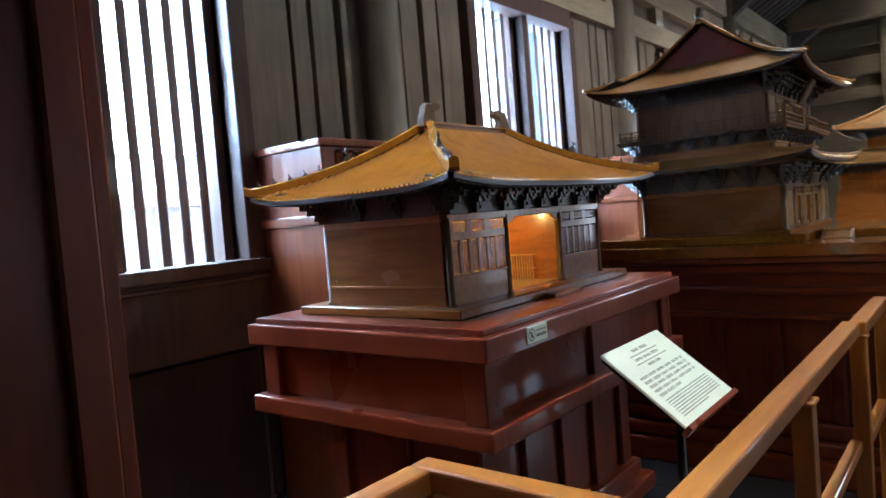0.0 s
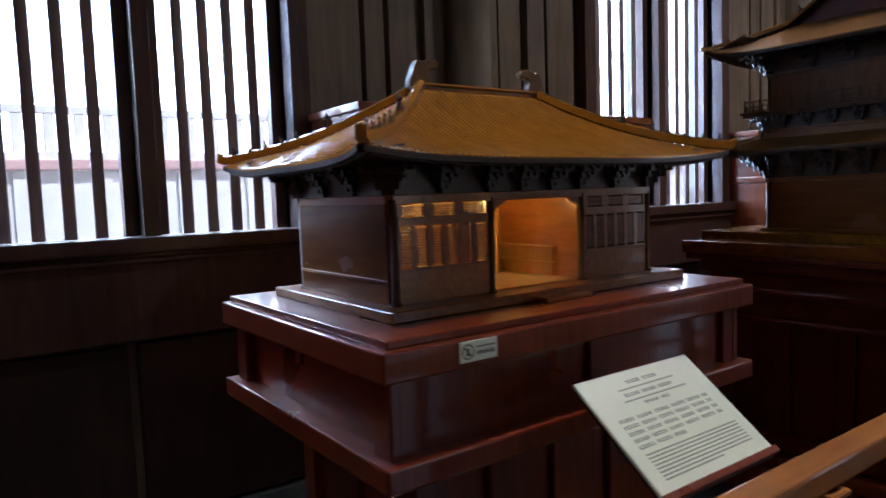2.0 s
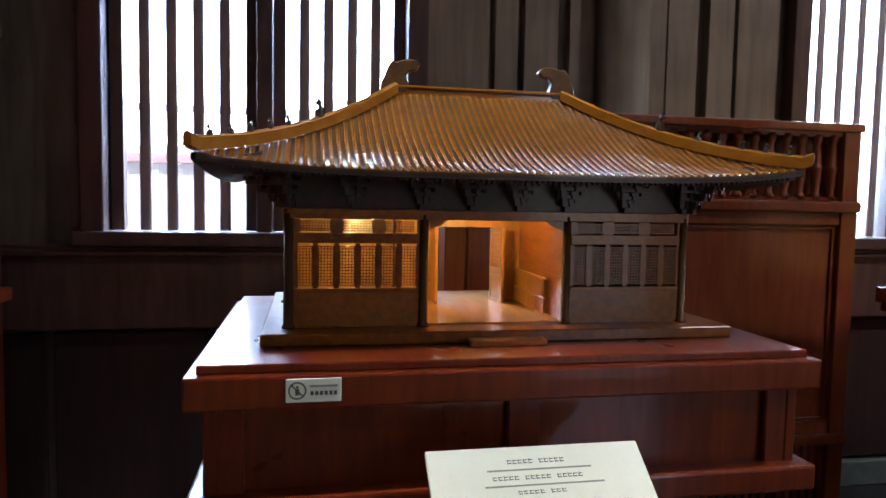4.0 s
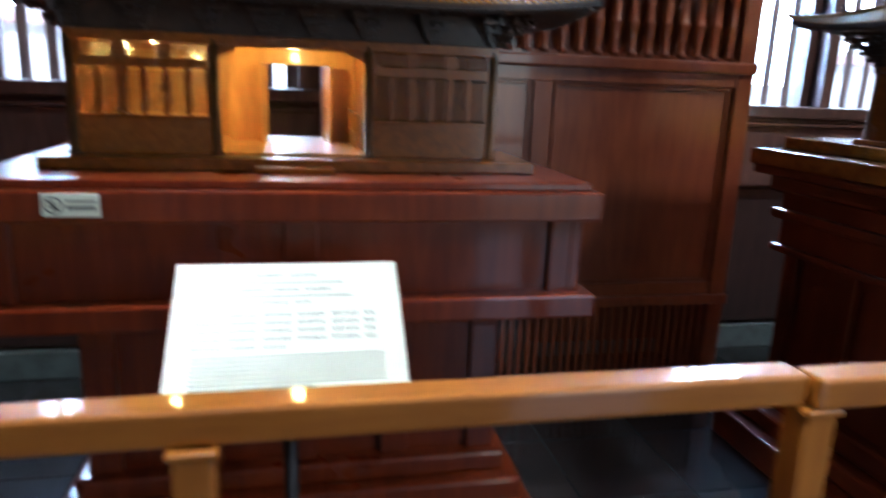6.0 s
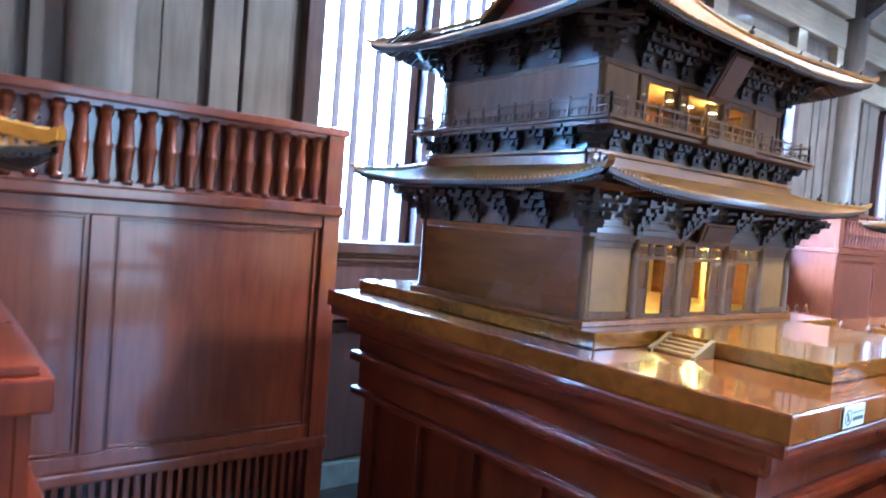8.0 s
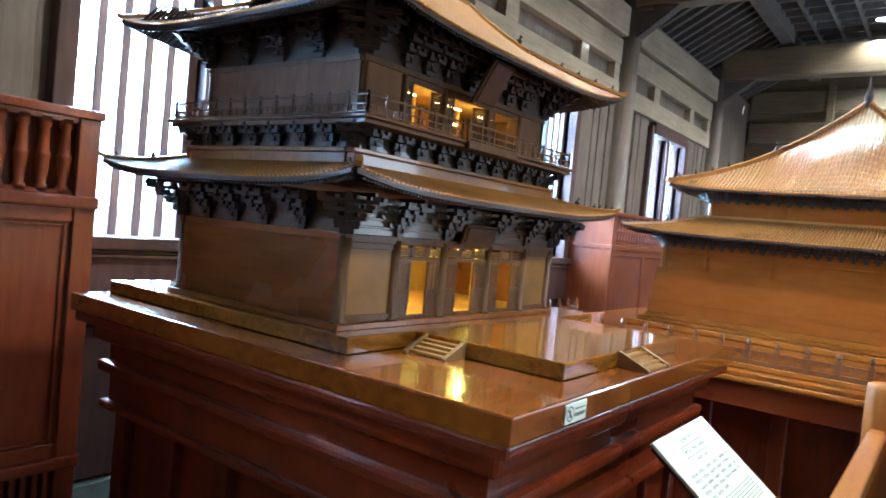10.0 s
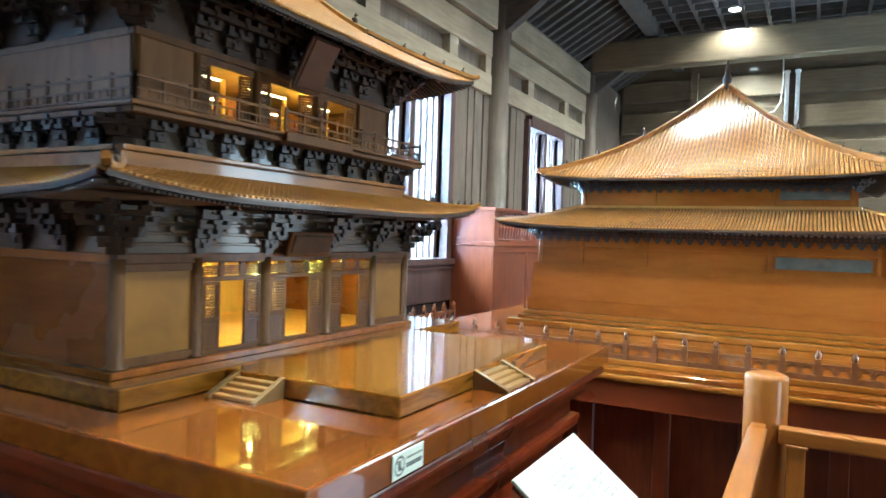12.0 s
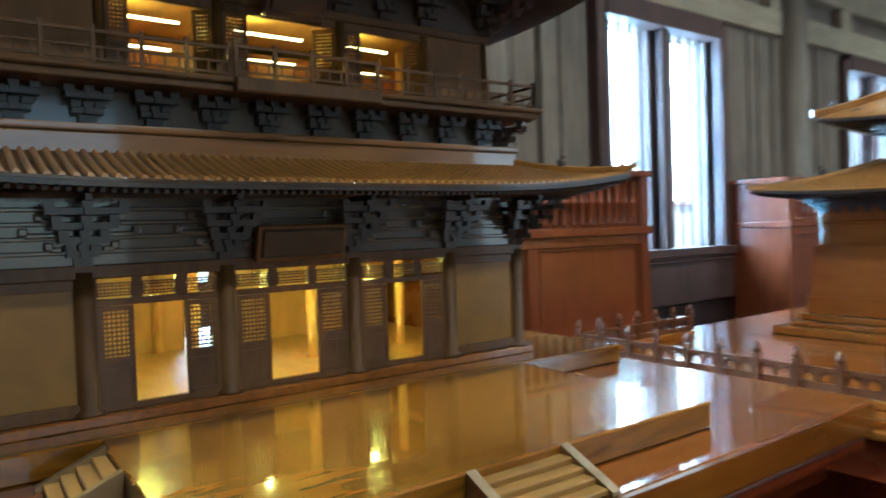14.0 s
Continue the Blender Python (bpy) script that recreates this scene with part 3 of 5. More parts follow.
def cabinet(y0, y1, depth=0.515):
    """Heater cabinet between two windows: slatted foot, panelled front, spindle gallery."""
    c = thing("heater_cabinet", (depth / 2, (y0 + y1) / 2, 0), "red-brown wooden cabinet with a spindle gallery and slatted foot", "cabinet", "wall cabinets")
    f = depth
    part("side", block(0.02, f - 0.001, y0, y0 + 0.035, 0, 1.94, 0.004, 1), CHERRY, c)
    part("side", block(0.02, f - 0.001, y1 - 0.035, y1, 0, 1.94, 0.004, 1), CHERRY, c)
    part("back", block(0.02, 0.05, y0 + 0.035, y1 - 0.035, 0.1, 1.94), MAHOGANY_UP, c)
    part("gallery_back", block(f - 0.085, f - 0.07, y0 + 0.035, y1 - 0.035, 1.57, 1.938), CHERRY, c)
    part("corner_post", block(f - 0.03, f + 0.008, y0 - 0.003, y0 + 0.085, 0, 1.94, 0.004, 1), CHERRY, c)
    part("corner_post", block(f - 0.03, f + 0.008, y1 - 0.085, y1 + 0.003, 0, 1.94, 0.004, 1), CHERRY, c)
    part("cornice", block(0.0, f + 0.022, y0 - 0.02, y1 + 0.012, 1.938, 1.976, 0.007), CHERRY, c)
    part("ledge", block(0.0, f + 0.022, y0 - 0.015, y1 + 0.012, 1.566, 1.617, 0.01), CHERRY, c)
    part("lower_ledge", block(f - 0.05, f + 0.022, y0 - 0.015, y1 + 0.012, 0.460, 0.512, 0.01), CHERRY, c)
    part("foot_rail", block(f - 0.03, f + 0.004, y0 + 0.085, y1 - 0.085, 0.0, 0.12, 0.004, 1), CHERRY, c)
    part("base_moulding", block(f - 0.01, f + 0.02, y0 - 0.003, y1 + 0.003, 0.0, 0.03, 0.006), CHERRY, c)
    part("inner_shelf", block(0.05, f - 0.03, y0 + 0.035, y1 - 0.035, 1.55, 1.57), MAHOGANY, c)
    # front panels: rails, stiles, sunk boards
    part("board", block(f - 0.028, f - 0.016, y0 + 0.08, y1 - 0.08, 0.51, 1.567), CHERRY, c)
    part("rail", block(f - 0.016, f + 0.002, y0 + 0.085, y1 - 0.085, 1.505, 1.566, 0.004, 1), CHERRY, c)
    part("rail", block(f - 0.016, f + 0.002, y0 + 0.085, y1 - 0.085, 0.512, 0.575, 0.004, 1), CHERRY, c)
    inner0, inner1 = y0 + 0.085, y1 - 0.085
    m = inner0 + (inner1 - inner0) * 0.48
    part("stile", block(f - 0.016, f + 0.002, m - 0.045, m + 0.045, 0.575, 1.505, 0.004, 1), CHERRY, c)
    for a, b in ((inner0 + 0.012, m - 0.055), (m + 0.055, inner1 - 0.02)):
        for q in ((a, a + 0.012, 0.58, 1.50), (b - 0.012, b, 0.58, 1.50), (a + 0.012, b - 0.012, 0.58, 0.592), (a + 0.012, b - 0.012, 1.488, 1.50)):
            part("bead", block(f - 0.016, f - 0.005, *q, 0.003, 1), CHERRY, c)
    part("gallery_rail", block(f - 0.04, f - 0.012, inner0, inner1, 1.617, 1.635), CHERRY, c)
    part("gallery_rail", block(f - 0.04, f - 0.012, inner0, inner1, 1.915, 1.938), CHERRY, c)
    n = round((inner1 - inner0) / 0.08)
    for i in range(n):
        piece("spindle", SPINDLE, pose(f - 0.026, inner0 + (i + 0.5) * (inner1 - inner0) / n, 1.625) @ Matrix.Diagonal((1.85, 1.85, 1, 1)), c)
    n = int((inner1 - inner0) / 0.042)
    for i in range(n):
        piece("slat", SLAT, Matrix.Translation((f - 0.02, inner0 + (i + 0.5) * (inner1 - inner0) / n, 0.125)), c)
    return c


cabinet(1.79, 3.755)
cabinet(5.44, 7.43)
cabinet(9.2, 11.29)

# tall display cabinet at the start of the walk
k = thing("display_cabinet", (1.2, -1.2, 0), "tall dark mahogany cabinet with panelled side and ledge", "cabinet")
part("body", block(0.28, 2.13, -2.6, -0.012, 0.12, 2.85), MAHOGANY_UP, k)
part("plinth", block(0.24, 2.19, -2.66, 0.03, 0.0, 0.16, 0.01), MAHOGANY, k)
part("ledge", block(0.24, 2.155, -2.66, 0.045, 1.15, 1.205, 0.01), MAHOGANY, k)
part("upper_ledge", block(0.24, 2.155, -2.66, 0.03, 2.2, 2.26, 0.01), MAHOGANY, k)
part("cornice", block(0.22, 2.2, -2.68, 0.06, 2.85, 2.95, 0.02), MAHOGANY, k)
for z0, z1 in ((0.16, 1.15), (1.205, 2.2), (2.26, 2.85)):
    for x0, x1 in ((0.26, 0.36), (1.16, 1.26), (2.05, 2.14)):
        part("stile", block(x0, x1, -0.012, 0.012, z0, z1, 0.004, 1), MAHOGANY_UP, k)
    for x0, x1 in ((0.36, 1.16), (1.26, 2.05)):
        part("rail", block(x0, x1, -0.012, 0.008, z0, z0 + 0.07, 0.004, 1), MAHOGANY, k)
        part("rail", block(x0, x1, -0.012, 0.008, z1 - 0.07, z1, 0.004, 1), MAHOGANY, k)
    for y0, y1 in ((-0.06, -0.012), (-1.35, -1.25), (-2.59, -2.5)):
        part("stile", block(2.13, 2.15, y0, y1, z0, z1, 0.004, 1), MAHOGANY_UP, k)

# barrier rail, in runs between its corners
TOP, LOW = 1.06, 0.62


def rail_run(a, b, posts, label="honey-coloured varnished wooden barrier rail"):
    (x0, y0), (x1, y1) = a, b
    r = thing("barrier", ((x0 + x1) / 2, (y0 + y1) / 2, 0), label, "barrier", "barrier runs")
    along_y = abs(y1 - y0) > abs(x1 - x0)
    mat = RAIL if along_y else RAIL_X
    for name, z, h, w in (("handrail", TOP, 0.052, 0.030), ("lower_rail", LOW, 0.042, 0.021)):
        if along_y:
            bm = block(x0 - w, x0 + w, min(y0, y1), max(y0, y1), z - h, z, 0.009, 3)
        else:
            bm = block(min(x0, x1), max(x0, x1), y0 - w + 0.001, y0 + w - 0.001, z - h, z - 0.0005, 0.009, 3)
        part(name, bm, mat, r)
    for px, py in posts:
        part("post", block(px - 0.027, px + 0.027, py - 0.027, py + 0.027, 0, TOP - 0.05, 0.006, 2), POST, r)
        part("collar", block(px - 0.033, px + 0.033, py - 0.033, py + 0.033, TOP - 0.062, TOP - 0.05, 0.003, 1), POST, r)
        part("foot", block(px - 0.04, px + 0.04, py - 0.04, py + 0.04, 0, 0.03, 0.006, 1), POST, r)
    return r


rail_run((2.057, 0.05), (2.057, 0.612), [(2.057, 0.09)])
rail_run((2.027, 0.642), (2.52, 0.642), [(2.057, 0.642)])
rail_run((2.555, 0.612), (2.575, 2.452), [(2.56, 0.642), (2.57, 1.55)])
rail_run((2.575, 2.456), (2.58, 3.052), [(2.575, 2.47)])
rail_run((2.55, 3.082), (3.25, 3.082), [(2.58, 3.082)])
rail_run((3.285, 3.052), (3.285, 5.18), [(3.285, 3.082), (3.285, 4.1)])
rail_run((3.345, 5.225), (4.9, 5.225), [(3.40, 5.225), (4.86, 5.225)])
b = thing("bollard", (3.3, 5.27, 0), "thick round varnished wooden post with a flat top", "post")
part("post", lathe(bmesh.new(), 3.3, 5.29, [(0.07, 0.0), (0.07, 1.20), (0.066, 1.215), (0.05, 1.22)], 24), POST, b)
part("block", block(3.262, 3.308, 5.17, 5.225, 0.98, 1.062, 0.006), POST, b)


def sign(y0, x_top, x_low, z_top, z_low, label):
    """A tilted text board on a pole; its lower edge rests in a lipped tray."""
    s = thing("sign_stand", ((x_top + x_low) / 2, y0 + 0.215, 0), label, "sign", "text boards")
    w, rise = 0.43, Vector((x_top - x_low, 0, z_top - z_low))
    length, tilt = rise.length, math.atan2(z_top - z_low, x_low - x_top)
    m = Matrix.Translation((x_low, y0, z_low)) @ Matrix.Rotation(tilt, 4, "Y")
    part("board", block(-length, 0, 0, w, -0.010, 0, 0.002, 1, m), PAPER, s)
    part("backing", block(-length + 0.01, 0.004, 0.006, w - 0.006, -0.022, -0.0105, 0.002, 1, m), METAL, s)
    part("tray", block(-0.002, 0.016, -0.004, w + 0.004, -0.026, 0.008, 0.002, 1, m), MAHOGANY, s, "dark wooden lip under the board")
    rows = [(0.03, 0.36, 0.64, 0.010, 2), (0.052, 0.26, 0.74, 0.003, 1), (0.066, 0.28, 0.72, 0.009, 2), (0.086, 0.24, 0.78, 0.003, 1), (0.098, 0.38, 0.62, 0.008, 2)]
    rows += [(0.128 + i * 0.0185, 0.1, 0.9 if i < 4 else 0.5, 0.009, 2) for i in range(5)]
    rows += [(0.226 + i * 0.0095, 0.1, 0.9 if i < 7 else 0.6, 0.0032, 1) for i in range(8)]
    scale = length / 0.325
    for d, a, b_, h, kind in rows:
        u = -length + d * scale
        if kind == 2:
            bm, n = bmesh.new(), int((b_ - a) * w / 0.0105)
            for i in range(n):
                if i % 6 != 5:
                    c = a * w + i * 0.0105
                    box(bm, u, u + h, c, c + 0.0014, 0.0004, 0.001)
                    box(bm, u + h * 0.15, u + h * 0.3, c + 0.0014, c + 0.0075, 0.0004, 0.001)
                    box(bm, u + h * 0.75, u + h * 0.9, c + 0.0014, c + 0.0075, 0.0004, 0.001)
            bmesh.ops.transform(bm, matrix=m, verts=bm.verts)
        else:
            bm = block(u, u + h, a * w, b_ * w, 0.0004, 0.001, m=m)
        part("text_line", bm, PALE_INK if kind == 1 else INK, s)
    cx = (x_top + x_low) / 2 + 0.02
    part("pole", lathe(bmesh.new(), cx, y0 + w / 2, [(0.014, 0.015), (0.014, (z_top + z_low) / 2 - 0.03)], 12), METAL, s)
    part("base_plate", lathe(bmesh.new(), cx, y0 + w / 2, [(0.13, 0.0), (0.13, 0.012), (0.03, 0.02)], 24), METAL, s)
    return s


sign(1.452, 2.054, 2.298, 1.112, 0.925, "cream printed text board on a pole before the gate hall model")
sign(4.10, 2.865, 3.10, 1.125, 0.94, "cream printed text board on a pole before the tower model")

# ---- the temple models ----
def lerp(a, b, t):
    return a + (b - a) * t


def sweep(pts, w, h):
    """A low ridge of rounded section along a line of points."""
    bm, rings = bmesh.new(), []
    for i, p in enumerate(pts):
        d = pts[min(i + 1, len(pts) - 1)] - pts[max(i - 1, 0)]
        side = Vector((-d.y, d.x, 0)).normalized() * w
        rings.append([bm.verts.new(p + v) for v in (-side, side, side * 0.9 + Vector((0, 0, h * 0.8)), Vector((0, 0, h)), -side * 0.9 + Vector((0, 0, h * 0.8)))])
    for a, b in zip(rings, rings[1:]):
        for k in range(5):
            bm.faces.new((a[k], a[(k + 1) % 5], b[(k + 1) % 5], b[k]))
    bm.faces.new(rings[0])
    bm.faces.new(rings[-1][::-1])
    return bm


class Slope:
    """One roof slope. axis 'y': the eave runs along y and the slope faces x (side = +1 or -1); axis 'x': the reverse."""

    def __init__(self, cx, cy, axis, side, out_e, out_t, half_e, half_t, ze, zt, lift, curve, half_of=None):
        self.cx, self.cy, self.axis, self.side = cx, cy, axis, side
        self.out_e, self.out_t, self.half_e, self.half_t = out_e, out_t, half_e, half_t
        self.ze, self.zt, self.lift, self.curve, self.half_of = ze, zt, lift, curve, half_of

    def half(self, u):
        return self.half_of(u) if self.half_of else lerp(self.half_e, self.half_t, u)

    def at(self, a, u, up=0.0):
        s = min(1.0, abs(a) / max(1e-6, self.half(u)))
        z = lerp(self.ze, self.zt, u * (1 - self.curve) + self.curve * u * u) + self.lift * s ** 4 * (1 - u) ** 2 + up
        o = lerp(self.out_e, self.out_t, u) + 0.012 * s ** 6 * (1 - u)
        if self.axis == "y":
            return Vector((self.cx + self.side * o, self.cy + a, z))
        return Vector((self.cx + a, self.cy + self.side * o, z))

    def sheet(self, thick, nu=20, ns=36, top=0.0, reach=1.0):
        bm = bmesh.new()
        layers = []
        for drop in (top, thick):
            layers.append([[bm.verts.new(self.at(lerp(-1, 1, i / ns) * self.half(reach * j / nu), reach * j / nu, -drop)) for i in range(ns + 1)] for j in range(nu + 1)])
        for g in layers:
            for j in range(nu):
                for i in range(ns):
                    f = bm.faces.new((g[j][i], g[j][i + 1], g[j + 1][i + 1], g[j + 1][i]))
                    f.smooth = True
        for i in range(ns):
            bm.faces.new((layers[0][0][i], layers[1][0][i], layers[1][0][i + 1], layers[0][0][i + 1]))
        bmesh.ops.remove_doubles(bm, verts=bm.verts[:], dist=1e-5)
        return bm

    def reach(self, a):
        """How far up the slope a tile row at a runs before it meets the hip."""
        lo, hi = 0.0, 1.0
        if abs(a) <= self.half(1.0):
            return 1.0
        for _ in range(24):
            mid = (lo + hi) / 2
            lo, hi = (mid, hi) if abs(a) <= self.half(mid) else (lo, mid)
        return lo

    def ribs(self, n, r, m=14, rows=None):
        verts, faces = [], []
        across = Vector((0, 1, 0)) if self.axis == "y" else Vector((1, 0, 0))
        out = Vector((self.side, 0, 0)) if self.axis == "y" else Vector((0, self.side, 0))
        ring = [(math.cos(math.pi * k / 4), math.sin(math.pi * k / 4)) for k in range(5)]
        for k in (range(n) if rows is None else rows):
            a = -self.half_e + (k + 0.5) * 2 * self.half_e / n
            top = self.reach(a)
            if top < 0.03:
                continue
            def arc(u, f, shift):
                p, first = self.at(a, u) + out * shift, len(verts)
                for c, h in ring:
                    verts.append(p + across * (r * f * c) + Vector((0, 0, r * f * 1.15 * h + 0.0006)))
                return first

            for i in range(m - 1):
                shift = 0.006 if i == 0 else 0.0
                low, high = arc(top * i / (m - 1), 1.06, shift), arc(top * (i + 1) / (m - 1), 0.92, 0.0)
                faces += [(low + q, low + q + 1, high + q + 1, high + q) for q in range(4)]
                lip, under_lip = arc(top * i / (m - 1), 1.06, shift), arc(top * i / (m - 1), 0.0 if i == 0 else 0.90, shift)
                faces += [(lip + q, lip + q + 1, under_lip + q + 1, under_lip + q) for q in range(4)]
        if not verts:
            return None
        me = bpy.data.meshes.new("tile_rows")
        me.from_pydata(verts, [], faces)
        for f in me.polygons:
            f.use_smooth = True
        return me

    def rafter(self, k, n, length, r):
        """Where one of n small square rafters lies under the eave, as a unit bar's matrix."""
        a = -self.half_e * 0.97 + (k + 0.5) * 1.94 * self.half_e / n
        p, q = self.at(a, 0.02, -0.019), self.at(a * 0.985, min(0.5, length), -0.026)
        d = q - p
        return Matrix.Translation((p + q) / 2) @ d.to_track_quat("Z", "Y").to_matrix().to_4x4() @ Matrix.Diagonal((r, r, d.length, 1))

    def hip(self, sign, w, h, n=10, u1=1.0):
        """The ridge along one hip."""
        pts = [self.at(sign * self.half(u1 * i / n), u1 * i / n, 0.004) for i in range(n + 1)]
        d0 = (pts[0] - pts[1]).normalized()
        pts.insert(0, pts[0] + d0 * 0.02 + Vector((0, 0, 0.010)))
        return sweep(pts, w, h), pts


def beast_mesh():
    """A tiny seated ridge figure facing +x, plain in shape, one unit high or so."""
    bm = bmesh.new()
    lathe(bm, -0.05, 0, [(0.34, -0.25), (0.38, 0.12), (0.30, 0.5), (0.17, 0.85), (0.12, 1.0)], 7)
    lathe(bm, 0.10, 0, [(0.10, 0.92), (0.22, 1.05), (0.23, 1.25), (0.12, 1.45), (0.03, 1.6)], 7)
    box(bm, 0.2, 0.5, -0.09, 0.09, 1.05, 1.2)
    box(bm, 0.16, 0.36, -0.16, 0.16, -0.2, 0.62)
    box(bm, -0.55, -0.3, -0.07, 0.07, -0.2, 0.85)
    return to_mesh("ridge_figure", bm, DARK)


BEAST = beast_mesh()


bm = bmesh.new()
box(bm, -1, 1, -1, 1, -0.5, 0.5)
RAFTER = to_mesh("rafter", bm, DARK)


def roof(model, slopes, ribs, r, mat, thick=0.010, rafters=0, raft_len=0.35, hip_w=0.009, hip_h=0.018, figures=4, fig=0.013, hip_u=1.0, single=(), hip_mat=None):
    for sl, n in zip(slopes, ribs):
        # sheet under the tiles is coloured dark to stand for shade between rows
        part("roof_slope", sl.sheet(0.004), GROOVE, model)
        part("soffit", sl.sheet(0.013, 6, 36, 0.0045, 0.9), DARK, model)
        rows = [sl.ribs(n, r, rows=[k]) for k in range(n)] if single and sl in single else [sl.ribs(n, r)]
        for me in rows:
            if me:
                me.materials.append(mat)
                part("tile" if len(rows) > 1 else "tile_rows", me, mat, model, kind="" if len(rows) > 1 else "stuff")
        if rafters:
            count = int(n * rafters)
            if single and sl in single:
                for k in range(count):
                    piece("rafter", RAFTER, sl.rafter(k, count, raft_len, 0.0032), model)
            else:
                bm = bmesh.new()
                for k in range(count):
                    box(bm, -1, 1, -1, 1, -0.5, 0.5, sl.rafter(k, count, raft_len, 0.0032))
                part("rafter_fringe", bm, DARK, model, kind="stuff")
    for sl in slopes:
        if sl.axis == "y":
            for sg in (-1, 1):
                bm, pts = sl.hip(sg, hip_w, hip_h, u1=hip_u)
                hp = part("hip_ridge", bm, hip_mat or mat, model)
                for i in range(figures + 1 if figures else 0):
                    t, size = (0.05 + 0.085 * i, fig) if i < figures else (0.55, fig * 1.8)
                    q, ahead = sl.at(sg * sl.half(t), t, hip_h), sl.at(sg * sl.half(t - 0.04), t - 0.04, hip_h)
                    turn = math.degrees(math.atan2(ahead.y - q.y, ahead.x - q.x))
                    piece("ridge_figure", BEAST, pose(q.x, q.y, q.z, 0, 0, turn) @ Matrix.Diagonal((size, size, size, 1)), hp)


def bracket_mesh(name, tiers, mat):
    """A bracket cluster: block, then crossed arms with bearing blocks, each tier reaching further out (+x)."""
    bm = bmesh.new()
    box(bm, -0.012, 0.016, -0.014, 0.014, 0, 0.014)
    for t in range(tiers):
        z, out, wide = 0.014 + t * 0.022, 0.018 + t * 0.020, 0.024 + 0.011 * t
        box(bm, -0.012, out + 0.012, -0.0055, 0.0055, z, z + 0.012)
        for x in (0.0, out):
            box(bm, x - 0.005, x + 0.005, -wide, wide, z + 0.001, z + 0.011)
            for y in (-wide + 0.006, 0, wide - 0.006):
                box(bm, x - 0.0075, x + 0.0075, y - 0.0075, y + 0.0075, z + 0.011, z + 0.0215)
    z = 0.014 + tiers * 0.022
    tip = 0.018 + tiers * 0.020
    box(bm, -0.012, tip, -0.005, 0.005, z, z + 0.010)
    return to_mesh(name, bm, mat)


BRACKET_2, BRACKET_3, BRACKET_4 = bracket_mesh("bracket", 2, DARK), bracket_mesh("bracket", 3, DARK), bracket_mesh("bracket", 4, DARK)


def brackets(model, mesh, x0, x1, y0, y1, z, ys, xs, scale=1.0):
    """Clusters round a body: at ys on the two long fronts, at xs on the ends, and at the corners set diagonally."""
    sc = Matrix.Diagonal((scale, scale, scale, 1))
    for y in ys:
        piece("bracket", mesh, pose(x1, y, z) @ sc, model)
        piece("bracket", mesh, pose(x0, y, z, 0, 0, 180) @ sc, model)
    for x in xs:
        piece("bracket", mesh, pose(x, y0, z, 0, 0, -90) @ sc, model)
        piece("bracket", mesh, pose(x, y1, z, 0, 0, 90) @ sc, model)
    for x, y, a in ((x1, y0, -45), (x1, y1, 45), (x0, y0, -135), (x0, y1, 135)):
        piece("bracket", mesh, pose(x, y, z, 0, 0, a) @ Matrix.Diagonal((scale * 1.35, scale * 1.35, scale, 1)), model)


def lattice(bm, x, y0, y1, z0, z1, pitch=0.0085, bar=0.0014, diagonal=True):
    """A pierced lattice in the plane of x: crossing bars inside a thin frame."""
    f = 0.0025
    for a in ((y0, y0 + f, z0, z1), (y1 - f, y1, z0, z1), (y0 + f, y1 - f, z0, z0 + f), (y0 + f, y1 - f, z1 - f, z1)):
        box(bm, x - 0.003, x + 0.003, *a)
    n = int((y1 - y0) / pitch)
    for i in range(1, n + 1):
        y = y0 + i * (y1 - y0) / (n + 1)
        box(bm, x - 0.001, x + 0.001, y - bar, y + bar, z0 + f, z1 - f)
    n = int((z1 - z0) / pitch)
    for i in range(1, n + 1):
        z = z0 + i * (z1 - z0) / (n + 1)
        box(bm, x - 0.0016, x + 0.0016, y0 + f, y1 - f, z - bar, z + bar)


def leaf(model, x, y0, y1, z0, z1, mat, hinge=None, angle=0.0):
    """A door leaf: lattice above, two sunk panels below."""
    bm = bmesh.new()
    zm = lerp(z0, z1, 0.46)
    lattice(bm, x, y0 + 0.006, y1 - 0.006, zm, z1 - 0.006)
    for a in ((y0, y0 + 0.006, z0, z1), (y1 - 0.006, y1, z0, z1)):
        box(bm, x - 0.004, x + 0.004, *a)
    for z in (z0, lerp(z0, zm, 0.72), zm - 0.008, z1 - 0.006):
        box(bm, x - 0.004, x + 0.004, y0 + 0.006, y1 - 0.006, z, z + 0.008 if z < z1 - 0.01 else z1)
    box(bm, x - 0.0015, x + 0.0015, y0 + 0.006, y1 - 0.006, z0 + 0.008, zm)
    if hinge is not None:
        bmesh.ops.transform(bm, matrix=Matrix.Translation((x, hinge, 0)) @ Matrix.Rotation(radians(angle), 4, "Z") @ Matrix.Translation((-x, -hinge, 0)), verts=bm.verts)
    return part("door_leaf", bm, mat, model)


def column(model, x, y, z0, z1, r, mat):
    ob = part("column", lathe(bmesh.new(), x, y, [(r * 1.5, z0), (r * 1.4, z0 + 0.006), (r, z0 + 0.010), (r, z1)], 12), mat, model)
    return ob


